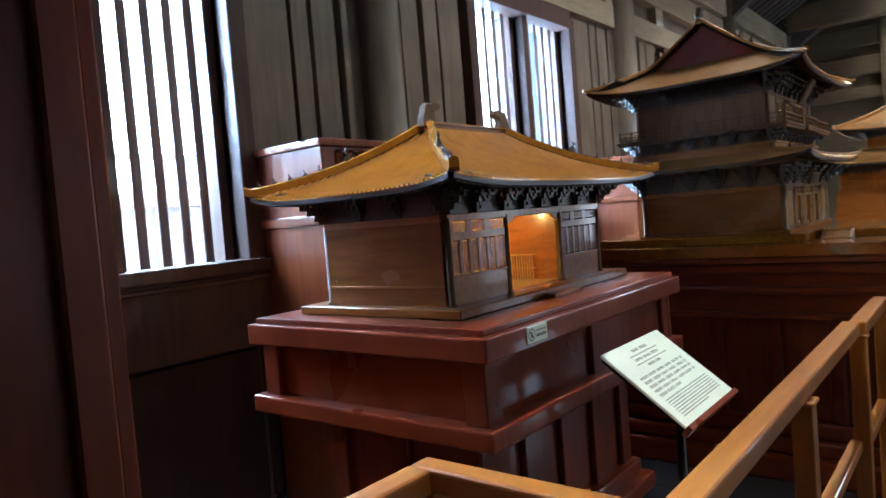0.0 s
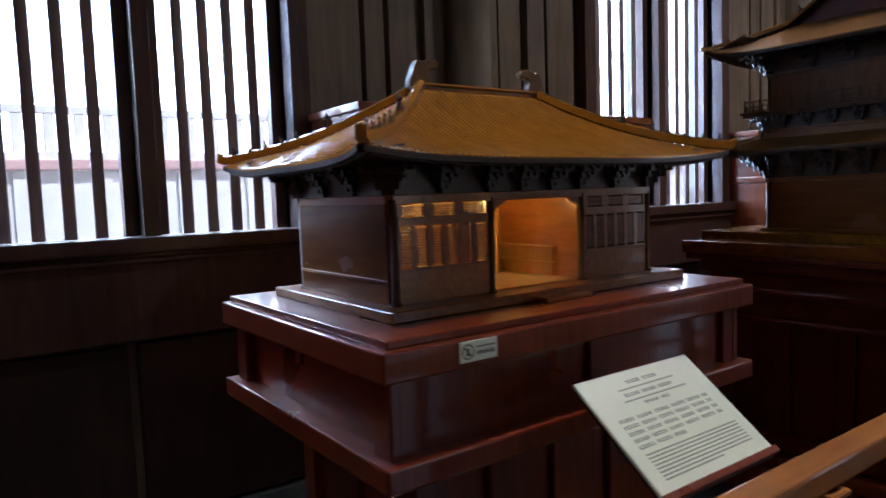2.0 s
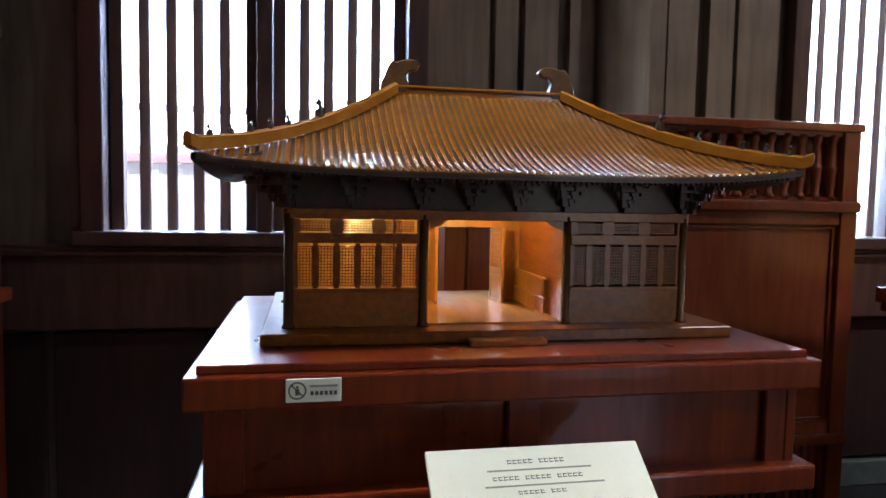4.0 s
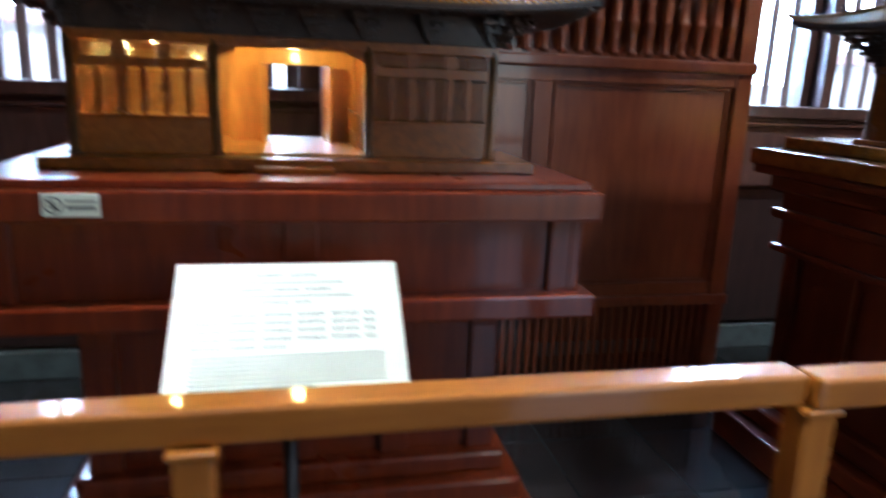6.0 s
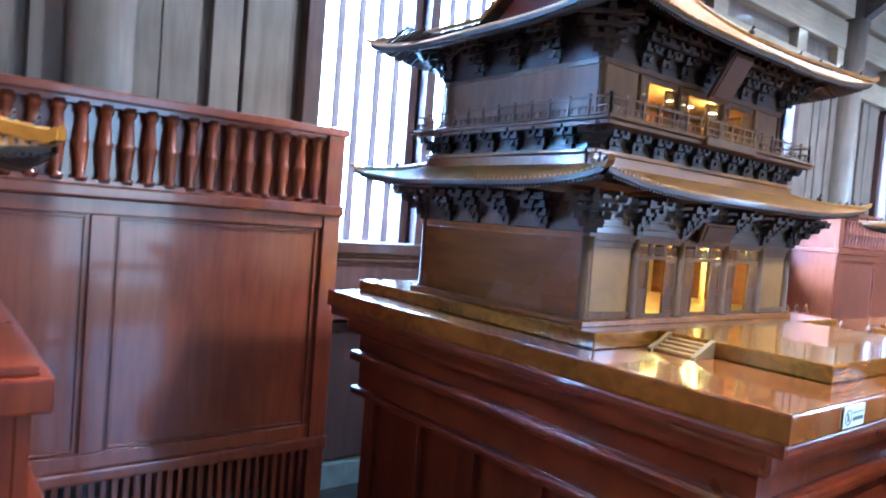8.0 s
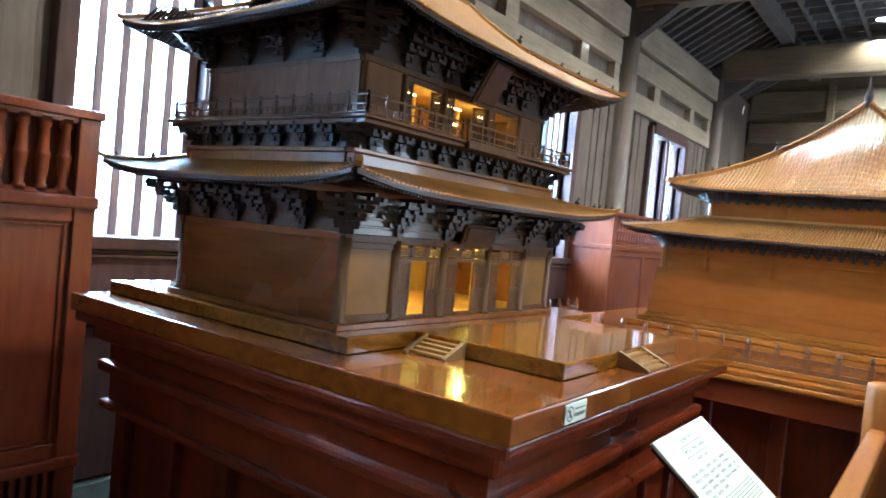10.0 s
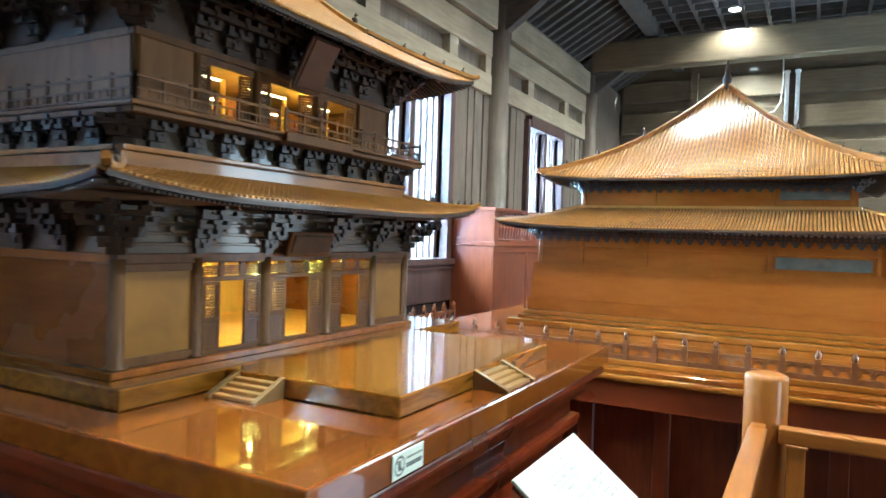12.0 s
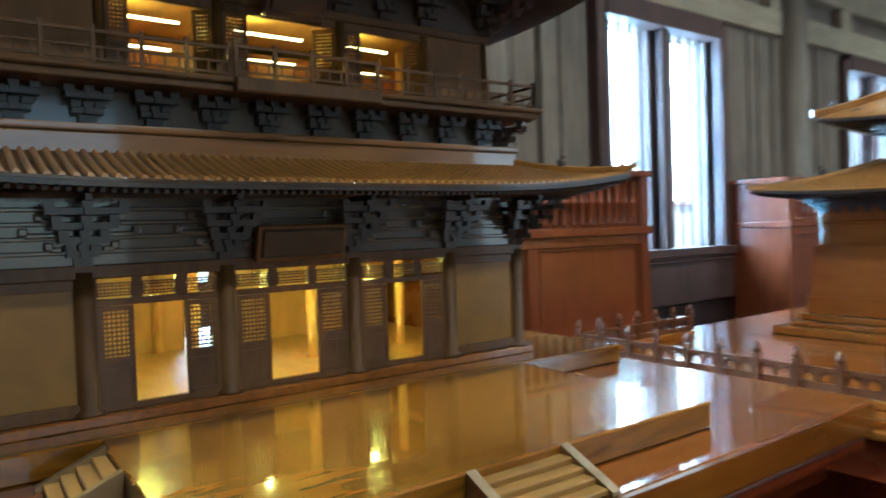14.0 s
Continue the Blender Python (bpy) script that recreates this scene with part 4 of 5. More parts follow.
def owl_tail(model, x, y, z, s, flip, mat):
    """The curled fin at a ridge's end."""
    pts = [(-0.62, 0), (0.55, 0), (0.66, 0.42), (0.52, 0.72), (0.66, 0.98), (1.08, 1.08), (1.22, 1.26), (0.98, 1.50), (0.50, 1.52), (0.10, 1.36), (-0.08, 1.46), (-0.30, 1.18), (-0.42, 0.80), (-0.58, 0.5)]
    bm = prism([(y + flip * p * s, z + q * s) for p, q in pts], "x", x - 0.015, x + 0.015)
    bmesh.ops.bevel(bm, geom=bm.edges[:], offset=0.003, segments=1, affect="EDGES")
    return part("ridge_fin", bm, mat, model)


# gate hall: one storey, hipped roof
def gate_hall():
    g = thing("temple_gate_model", (1.455, 1.68, 1.26), "carved wooden model of a one-storey temple gate, lit inside", "model")
    x0, x1, y0, y1, zb, zt = 1.19, 1.715, 1.185, 2.175, 1.289, 1.552
    cols = [1.19, 1.50, 1.855, 2.165]
    part("base", block(1.09, 1.79, 1.13, 2.265, 1.2605, 1.2885, 0.003, 1), TEAK, g)
    part("step", block(1.79, 1.835, 1.59, 1.77, 1.2605, 1.274, 0.002, 1), TEAK, g)
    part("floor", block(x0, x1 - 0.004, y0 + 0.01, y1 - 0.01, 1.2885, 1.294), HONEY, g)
    for c in cols:
        column(g, x1, c, zb, zt, 0.011, BRONZE)
        column(g, x0, c, zb, zt, 0.011, BRONZE)
    for c in (y0, y1):
        s = 0.008
        part("end_wall", block(x0 + 0.012, x1 - 0.012, c - s, c + s, zb, zt - 0.01), SIDE_TEAK, g)
        part("dado_rail", block(x0 + 0.012, x1 - 0.012, c - s - 0.004, c + s + 0.004, 1.345, 1.352, 0.001, 1), TEAK, g)
    for x in (x0, x1):
        part("lintel", block(x - 0.010, x + 0.010, y0, y1, zt - 0.012, zt + 0.012, 0.002, 1), TEAK, g)
    for c in (y0, y1):
        part("lintel", block(x0 + 0.011, x1 - 0.011, c - 0.009, c + 0.009, zt - 0.011, zt + 0.011, 0.002, 1), TEAK, g)
    # frieze in the brackets' near-black wood: shade under the eave put into colour
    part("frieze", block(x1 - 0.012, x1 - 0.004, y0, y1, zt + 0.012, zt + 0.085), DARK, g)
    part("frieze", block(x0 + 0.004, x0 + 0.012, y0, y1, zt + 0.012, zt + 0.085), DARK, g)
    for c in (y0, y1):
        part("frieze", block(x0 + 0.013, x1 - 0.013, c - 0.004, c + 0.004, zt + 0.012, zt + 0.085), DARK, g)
    part("inner_ceiling", block(x0 + 0.013, x1 - 0.013, y0 + 0.009, y1 - 0.009, zt + 0.03, zt + 0.036), TEAK, g)
    # lattice bays on the front, solid low walls, transoms
    for a, b in ((cols[0], cols[1]), (cols[2], cols[3])):
        a, b = a + 0.011, b - 0.011
        part("low_wall", block(x1 - 0.007, x1 + 0.004, a, b, zb, 1.372), TEAK, g)
        part("window_sill", block(x1 - 0.009, x1 + 0.009, a, b, 1.372, 1.380, 0.001, 1), TEAK, g)
        part("window_rail", block(x1 - 0.006, x1 + 0.006, a, b, 1.484, 1.508, 0.001, 1), TEAK, g)
        bm = bmesh.new()
        n = 6
        w = (b - a) / n
        for i in range(n):
            lattice(bm, x1, a + i * w + 0.006, a + (i + 1) * w - 0.006, 1.386, 1.478, 0.0075, 0.0012)
            box(bm, x1 - 0.004, x1 + 0.004, a + i * w - 0.006, a + i * w + 0.006, 1.380, 1.484)
        for i in range(3):
            w3 = (b - a) / 3
            lattice(bm, x1, a + i * w3 + 0.014, a + (i + 1) * w3 - 0.014, 1.512, 1.536, 0.0075, 0.0012)
            box(bm, x1 - 0.004, x1 + 0.004, a + i * w3 - 0.014, a + i * w3 + 0.014, 1.508, 1.540)
        box(bm, x1 - 0.004, x1 + 0.004, b - 0.006, b, 1.380, 1.540)
        part("window_lattice", bm, TEAK, g)
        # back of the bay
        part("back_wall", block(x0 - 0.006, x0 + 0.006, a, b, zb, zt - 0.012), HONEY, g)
    # shaped head of the open doorway
    for sgn, c in ((1, cols[1] + 0.011), (-1, cols[2] - 0.011)):
        pts = [(c, 1.54), (c, 1.515), (c + sgn * 0.012, 1.522), (c + sgn * 0.03, 1.528), (c + sgn * 0.045, 1.54)]
        part("door_spandrel", prism(pts, "x", x1 - 0.005, x1 + 0.005), TEAK, g)
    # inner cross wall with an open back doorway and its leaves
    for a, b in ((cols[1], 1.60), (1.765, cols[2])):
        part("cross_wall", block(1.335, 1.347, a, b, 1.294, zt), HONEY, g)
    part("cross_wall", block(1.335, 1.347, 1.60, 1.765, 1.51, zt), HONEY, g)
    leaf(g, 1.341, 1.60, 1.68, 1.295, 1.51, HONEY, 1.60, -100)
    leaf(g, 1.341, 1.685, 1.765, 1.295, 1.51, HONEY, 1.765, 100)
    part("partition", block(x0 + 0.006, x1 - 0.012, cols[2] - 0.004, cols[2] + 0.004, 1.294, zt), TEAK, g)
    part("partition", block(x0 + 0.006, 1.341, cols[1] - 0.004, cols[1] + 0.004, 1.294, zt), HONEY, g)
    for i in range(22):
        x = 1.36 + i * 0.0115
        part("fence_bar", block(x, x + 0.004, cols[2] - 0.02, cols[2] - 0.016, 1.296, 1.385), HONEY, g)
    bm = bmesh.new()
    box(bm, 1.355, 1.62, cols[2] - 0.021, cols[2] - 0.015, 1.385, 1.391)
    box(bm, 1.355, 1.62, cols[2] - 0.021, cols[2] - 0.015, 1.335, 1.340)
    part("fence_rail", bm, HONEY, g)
    # brackets and roof
    ys = [1.19, 1.295, 1.40, 1.50, 1.62, 1.735, 1.855, 1.96, 2.065, 2.165]
    brackets(g, BRACKET_3, x0, x1, y0, y1, zt + 0.012, ys[::3] + [1.345, 1.62, 1.735, 2.01], [1.365, 1.54], 0.86)
    ex, ey, cx, cy = 0.425, 0.672, 1.455, 1.69
    sl = [Slope(cx, cy, "y", s, ex, 0.012, ey, 0.235, 1.645, 1.865, 0.026, 0.48) for s in (1, -1)]
    sl += [Slope(cx, cy, "x", s, ey, 0.235, ex, 0.012, 1.645, 1.865, 0.026, 0.48) for s in (1, -1)]
    roof(g, sl, [74, 74, 46, 46], 0.0052, ROOF_WOOD, 0.010, 1.4, 0.3, 0.014, 0.030, 5, 0.016, single=sl)
    part("ridge", block(cx - 0.013, cx + 0.013, cy - 0.245, cy + 0.245, 1.85, 1.882, 0.004), ROOF_WOOD, g)
    part("ridge_cap", block(cx - 0.017, cx + 0.017, cy - 0.24, cy + 0.24, 1.8825, 1.892, 0.004), ROOF_WOOD, g)
    owl_tail(g, cx, cy - 0.235, 1.872, 0.058, 1, GROOVE)
    owl_tail(g, cx, cy + 0.235, 1.872, 0.058, -1, GROOVE)
    for y, w in ((1.345, 2.3), (1.68, 1.3)):
        point_lamp("model_lamp", (1.55, y, 1.535), w, (1.0, 0.70, 0.16), 0.012)
    return g


gate_hall()


def balustrade(model, name, x0, x1, y0, y1, z, h, pitch, mat, sides=("front", "back", "left", "right"), r=0.0035):
    """A low railing round a rectangle: posts with caps, two rails and short struts."""
    runs = {"front": ((x1, y0), (x1, y1)), "back": ((x0, y0), (x0, y1)), "left": ((x0, y0), (x1, y0)), "right": ((x0, y1), (x1, y1))}
    for sd in sides:
        (ax, ay), (bx, by) = runs[sd]
        n = max(2, round(math.hypot(bx - ax, by - ay) / pitch))
        bm = bmesh.new()
        along_y = ax == bx
        for i in range(n + 1):
            px, py = lerp(ax, bx, i / n), lerp(ay, by, i / n)
            box(bm, px - r, px + r, py - r, py + r, z, z + h * 1.12)
        for zz, t in ((z + h * 0.95, r * 0.8), (z + h * 0.5, r * 0.55), (z + h * 0.14, r * 0.6)):
            if along_y:
                box(bm, ax - t, ax + t, ay, by, zz - t, zz + t)
            else:
                box(bm, ax, bx, ay - t, ay + t, zz - t, zz + t)
        for i in range(3 * n):
            f = (i + 0.5) / (3 * n)
            px, py = lerp(ax, bx, f), lerp(ay, by, f)
            box(bm, px - r * 0.45, px + r * 0.45, py - r * 0.45, py + r * 0.45, z + h * 0.14, z + h * 0.5)
        part(name, bm, mat, model)


def stair(model, x0, x1, y0, y1, z0, z1, out, n=4):
    """A small flight with sloping side cheeks. out: '+x', '-y' or '+y', the way it descends."""
    for i in range(n):
        t0, t1, zz = i / n, (i + 1) / n, lerp(z1, z0, (i + 1) / (n + 1))
        if out == "+x":
            b_ = block(lerp(x0, x1, t0), lerp(x0, x1, t1) + 0.002, y0 + 0.014, y1 - 0.014, z0, zz, 0.0015, 1)
        else:
            a, c = (y1, y0) if out == "-y" else (y0, y1)
            p, q = lerp(a, c, t0), lerp(a, c, t1)
            b_ = block(x0 + 0.012, x1 - 0.012, min(p, q), max(p, q), z0, zz, 0.0015, 1)
        part("tread", b_, TREAD, model)
    if out == "+x":
        for a in (y0, y1 - 0.016):
            part("cheek", prism([(x0, z0), (x1 + 0.01, z0), (x1 + 0.01, z0 + 0.006), (x0, z1 + 0.004)], "y", a, a + 0.016), CHEEK, model)
    else:
        a, c = (y1, y0 - 0.01) if out == "-y" else (y0, y1 + 0.01)
        for x in (x0, x1 - 0.014):
            part("cheek", prism([(a, z0), (c, z0), (c, z0 + 0.006), (a, z1 + 0.004)], "x", x, x + 0.014), CHEEK, model)


# tower hall: two storeys with a balcony
def tower_hall():
    g = thing("temple_tower_model", (1.64, 4.34, 1.273), "carved wooden model of a two-storey temple tower, lit inside", "model")
    z0 = 1.2725
    part("base", block(0.962, 2.20, 3.62, 5.13, z0, 1.318, 0.003, 1), DECK_GOLD, g)
    part("terrace", block(2.2005, 2.69, 3.905, 4.785, z0, 1.3185, 0.003, 1), DECK_GOLD, g)
    stair(g, 2.69, 2.775, 4.25, 4.435, z0, 1.316, "+x")
    stair(g, 2.235, 2.385, 3.82, 3.9045, z0, 1.316, "-y")
    stair(g, 2.235, 2.385, 4.7855, 4.87, z0, 1.316, "+y")
    x0, x1, zb, zt = 1.30, 2.09, 1.335, 1.578
    cols = [3.69, 3.905, 4.145, 4.415, 4.665, 4.872]
    y0, y1 = cols[0], cols[-1]
    part("sill_course", block(x0 - 0.03, x1 + 0.028, y0 - 0.03, y1 + 0.03, 1.318, zb, 0.002, 1), TEAK, g)
    for c in cols:
        column(g, x1, c, zb, zt, 0.018, BRONZE)
        column(g, x0, c, zb, zt, 0.0115, BRONZE)
    for c in (y0, y1):
        part("end_wall", block(x0 + 0.012, x1 - 0.012, c - 0.008, c + 0.008, zb, zt - 0.012), SIDE_TEAK, g)
        part("lintel", block(x0 + 0.013, x1 - 0.013, c - 0.010, c + 0.010, zt - 0.011, zt + 0.011, 0.002, 1), TEAK, g)
    part("back_wall", block(x0 - 0.006, x0 + 0.006, y0, cols[2] + 0.07, zb, zt - 0.013), TEAK, g)
    part("back_wall", block(x0 - 0.006, x0 + 0.006, cols[3] - 0.07, y1, zb, zt - 0.013), TEAK, g)
    for x in (x0, x1):
        part("lintel", block(x - 0.012, x + 0.012, y0 - 0.012, y1 + 0.012, zt - 0.012, zt + 0.012, 0.002, 1), BRONZE, g)
        part("frieze", block(x - 0.005, x + 0.005, y0, y1, zt + 0.012, zt + 0.125), FRIEZE, g)
    for c in (y0, y1):
        part("frieze", block(x0 + 0.006, x1 - 0.006, c - 0.005, c + 0.005, zt + 0.012, zt + 0.125), FRIEZE, g)
    for i in range(4):
        z = zt + 0.03 + i * 0.024
        part("frieze_batten", block(x1 + 0.005, x1 + 0.012, y0 + 0.01, y1 - 0.01, z, z + 0.008, 0.002, 1), FRIEZE, g)
    for c in cols[1:5]:
        for sg in (-1, 1):
            for k, (reach, z) in enumerate(((0.05, 0.034), (0.085, 0.058), (0.062, 0.082))):
                a, b = sorted((c + sg * 0.03, c + sg * reach))
                part("relief_arm", block(x1 + 0.011, x1 + 0.017, a, b, zt + z, zt + z + 0.010, 0.003, 2), FRIEZE, g)
                e = c + sg * reach
                part("relief_arm", block(x1 + 0.011, x1 + 0.018, e - 0.007, e + 0.007, zt + z + 0.004, zt + z + 0.018, 0.003, 2), FRIEZE, g)
    # closed end bays
    for a, b in ((cols[0], cols[1]), (cols[4], cols[5])):
        part("bay_wall", block(x1 - 0.005, x1 + 0.003, a + 0.011, b - 0.011, zb, zt - 0.012), BAY, g)
        part("bay_sill", block(x1 - 0.005, x1 + 0.010, a + 0.011, b - 0.011, zb, zb + 0.022, 0.002, 1), BRONZE, g)
        part("bay_head", block(x1 - 0.005, x1 + 0.007, a + 0.011, b - 0.011, zt - 0.03, zt - 0.012, 0.001, 1), BRONZE, g)
    # door bays
    for a, b in zip(cols[1:4], cols[2:5]):
        a, b = a + 0.0115, b - 0.0115
        w = b - a
        part("door_head", block(x1 - 0.006, x1 + 0.006, a, b, 1.518, 1.530, 0.001, 1), BRONZE, g)
        part("threshold", block(x1 - 0.006, x1 + 0.006, a, b, zb, zb + 0.012, 0.001, 1), BRONZE, g)
        bm = bmesh.new()
        for i in range(3):
            lattice(bm, x1, a + i * w / 3 + 0.008, a + (i + 1) * w / 3 - 0.008, 1.534, 1.558, 0.007, 0.0011)
            box(bm, x1 - 0.004, x1 + 0.004, a + i * w / 3 - 0.0, a + i * w / 3 + 0.008, 1.530, 1.566)
            box(bm, x1 - 0.004, x1 + 0.004, a + (i + 1) * w / 3 - 0.008, a + (i + 1) * w / 3, 1.530, 1.566)
        part("transom_lattice", bm, BRONZE, g)
        lw = w * 0.26
        for q in (a, b):
            part("door_jamb", block(x1 - 0.005, x1 + 0.005, q if q == a else q - 0.008, q + 0.008 if q == a else q, zb + 0.012, 1.518), BRONZE, g)
        leaf(g, x1 + 0.002, a + 0.008, a + 0.008 + lw, zb + 0.012, 1.517, BRONZE)
        leaf(g, x1 + 0.002, b - 0.008 - lw, b - 0.008, zb + 0.012, 1.517, BRONZE)
    # inner columns and walls catch the lamp light
    for c in cols[1:5]:
        column(g, x1 - 0.22, c, zb, zt, 0.011, GOLD)
        column(g, x0 + 0.22, c, zb, zt, 0.011, GOLD)
    part("inner_wall", block(x0 + 0.2, x0 + 0.21, y0 + 0.03, cols[2] + 0.07, zb, zt), GOLD, g)
    part("inner_wall", block(x0 + 0.2, x0 + 0.21, cols[3] - 0.07, y1 - 0.03, zb, zt), GOLD, g)
    part("inner_floor", block(x0 + 0.007, x1 - 0.007, y0 + 0.009, y1 - 0.009, zb - 0.001, zb + 0.003), GOLD, g)
    part("inner_ceiling", block(x0 + 0.007, x1 - 0.007, y0 + 0.009, y1 - 0.009, zt + 0.02, zt + 0.026), GOLD, g)
    brackets(g, BRACKET_4, x0, x1, y0, y1, zt + 0.01, cols, [1.45, 1.60, 1.75, 1.92], 1.05)
    plaque = part("plaque", block(-0.006, 0.006, -0.085, 0.085, -0.028, 0.028, 0.004, 1, pose(x1 + 0.05, 4.285, 1.615, 0, 18, 0)), DARK, g, "dark red name board")
    part("plaque_frame", block(-0.009, 0.004, -0.094, 0.094, -0.037, 0.037, 0.003, 1, pose(x1 + 0.046, 4.285, 1.614, 0, 18, 0)), BRONZE, plaque)
    cx, cy = 1.64, 4.32
    # lower roof
    lo = [Slope(cx, cy, "y", s, 0.615, 0.40, 0.785, 0.585, 1.722, 1.792, 0.036, 0.2) for s in (1, -1)]
    lo += [Slope(cx, cy, "x", s, 0.785, 0.585, 0.615, 0.40, 1.722, 1.792, 0.036, 0.2) for s in (1, -1)]
    roof(g, lo, [84, 84, 64, 64], 0.0050, ROOF_BROWN, 0.010, 1.2, 0.75, 0.009, 0.016, 4, 0.012, single=(lo[0], lo[3]))
    for s in (1, -1):
        for w, zz0, zz1 in ((0.012, 1.778, 1.822), (0.017, 1.8225, 1.836)):
            part("roof_curb", block(cx + s * 0.405 - w, cx + s * 0.405 + w, cy - 0.60, cy + 0.60, zz0, zz1, 0.004), CURB, g)
            part("roof_curb", block(cx - 0.386, cx + 0.386, cy + s * 0.588 - w, cy + s * 0.588 + w, zz0, zz1 - 0.0005, 0.004), CURB, g)
    # balcony
    part("balcony_core", block(cx - 0.385, cx + 0.385, cy - 0.57, cy + 0.57, 1.80, 1.902), FRIEZE, g)
    brackets(g, BRACKET_2, cx - 0.385, cx + 0.385, cy - 0.57, cy + 0.57, 1.838, [cy - 0.5 + i * 0.111 for i in range(10)], [cx - 0.3 + i * 0.12 for i in range(6)], 1.05)
    by0, by1, bulge = 3.685, 4.95, (4.165, 4.475)
    part("balcony_floor", block(1.155, 2.122, by0 + 0.01, by1 - 0.01, 1.900, 1.914, 0.002, 1), BRONZE, g)
    part("balcony_edge", block(1.145, 2.130, by0, by1, 1.9145, 1.926, 0.003, 1), BRONZE, g)
    part("balcony_edge", block(2.123, 2.142, *bulge, 1.898, 1.927, 0.003, 1), BRONZE, g)
    balustrade(g, "balcony_rail", 1.165, 2.114, by0 + 0.02, bulge[0] - 0.004, 1.9265, 0.058, 0.08, BRONZE, ("front", "left"))
    balustrade(g, "balcony_rail", 1.165, 2.132, bulge[0] + 0.004, bulge[1] - 0.004, 1.9275, 0.058, 0.08, BRONZE, ("front",))
    balustrade(g, "balcony_rail", 1.165, 2.114, bulge[1] + 0.004, by1 - 0.02, 1.9265, 0.058, 0.08, BRONZE, ("front", "right"))
    balustrade(g, "balcony_rail", 1.165, 2.114, by0 + 0.02, by1 - 0.02, 1.9265, 0.058, 0.08, BRONZE, ("back",))
    # upper storey
    ux0, ux1, uy0, uy1, ub, ut = 1.252, 2.01, 3.785, 4.855, 1.926, 2.10
    ucols = [3.785, 3.96, 4.175, 4.445, 4.67, 4.855]
    for c in ucols:
        column(g, ux1, c, ub, ut, 0.010, BRONZE)
        column(g, ux0, c, ub, ut, 0.010, BRONZE)
    for c in (uy0, uy1):
        part("upper_end_wall", block(ux0 + 0.011, ux1 - 0.011, c - 0.007, c + 0.007, ub, ut), UPPER_WALL, g)
    part("upper_back_wall", block(ux0 - 0.006, ux0 + 0.006, uy0, uy1, ub, ut), TEAK, g)
    for a, b in ((ucols[0], ucols[1]), (ucols[4], ucols[5])):
        part("upper_bay_wall", block(ux1 - 0.005, ux1 + 0.004, a + 0.01, b - 0.01, ub, ut), UPPER_WALL, g)
    for a, b in zip(ucols[1:4], ucols[2:5]):
        a, b = a + 0.01, b - 0.01
        part("upper_door_head", block(ux1 - 0.005, ux1 + 0.005, a, b, 2.082, ut, 0.001, 1), BRONZE, g)
        lw = (b - a) * 0.2
        leaf(g, ux1, a, a + lw, ub, 2.082, BRONZE)
        leaf(g, ux1, b - lw, b, ub, 2.082, BRONZE, b, -38)
        part("inner_shelf", block(ux1 - 0.12, ux1 - 0.09, a + 0.05, b - 0.03, 2.012, 2.018), GOLD, g)
        # glowing strips imitate lit shelf edges
        part("shelf_edge_glow", block(ux1 - 0.088, ux1 - 0.084, a + 0.055, b - 0.06, 2.012, 2.017), STRIP_GLOW, g, "thin glowing strip in place of a lit shelf edge")
        part("shelf_edge_glow", block(ux1 - 0.088, ux1 - 0.084, a + 0.055, b - 0.04, 2.070, 2.075), STRIP_GLOW, g, "thin glowing strip in place of a lit shelf edge")
    part("upper_inner_wall", block(1.66, 1.668, uy0 + 0.02, uy1 - 0.02, ub, ut), TEAK, g)
    part("upper_floor", block(ux0 + 0.007, ux1 - 0.007, uy0 + 0.008, uy1 - 0.008, ub - 0.002, ub + 0.003), GOLD, g)
    part("upper_ceiling", block(ux0 + 0.007, ux1 - 0.007, uy0 + 0.008, uy1 - 0.008, ut + 0.012, ut + 0.018), GOLD, g)
    for c in ucols[1:5]:
        column(g, ux1 - 0.16, c + 0.03, ub, ut, 0.008, GOLD)
    for x in (ux0, ux1):
        part("upper_lintel", block(x - 0.011, x + 0.011, uy0 - 0.011, uy1 + 0.011, ut, ut + 0.02, 0.002, 1), BRONZE, g)
        part("upper_frieze", block(x - 0.005, x + 0.005, uy0, uy1, ut + 0.02, ut + 0.12), DARK, g)
    for c in (uy0, uy1):
        part("upper_lintel", block(ux0 + 0.012, ux1 - 0.012, c - 0.011, c + 0.011, ut, ut + 0.0195, 0.002, 1), BRONZE, g)
        part("upper_frieze", block(ux0 + 0.006, ux1 - 0.006, c - 0.005, c + 0.005, ut + 0.02, ut + 0.12), DARK, g)
    brackets(g, BRACKET_4, ux0, ux1, uy0, uy1, ut + 0.018, [3.785, 3.96, 4.065, 4.175, 4.31, 4.445, 4.56, 4.67, 4.855], [1.455, 1.64, 1.825], 1.15)
    board = part("upper_plaque", block(-0.006, 0.006, -0.055, 0.055, -0.075, 0.075, 0.004, 1, pose(ux1 + 0.11, 4.31, 2.14, 0, 30, 0)), EAVE_BOARD, g, "dark brown name board tilted under the eave")
    part("plaque_frame", block(-0.010, 0.004, -0.064, 0.064, -0.084, 0.084, 0.003, 1, pose(ux1 + 0.106, 4.31, 2.138, 0, 30, 0)), EAVE_BOARD, board)
    # hip-and-gable upper roof, ridge along y
    gu, gh, ridge_z = 0.46, 0.44, 2.60
    half_of = lambda u: lerp(0.765, gh, min(1, u / gu))
    up = [Slope(cx, cy, "y", s, 0.602, 0.012, 0.765, gh, 2.205, ridge_z, 0.046, 0.30, half_of) for s in (1, -1)]
    zg = lerp(2.205, ridge_z, gu * 0.7 + 0.3 * gu * gu)
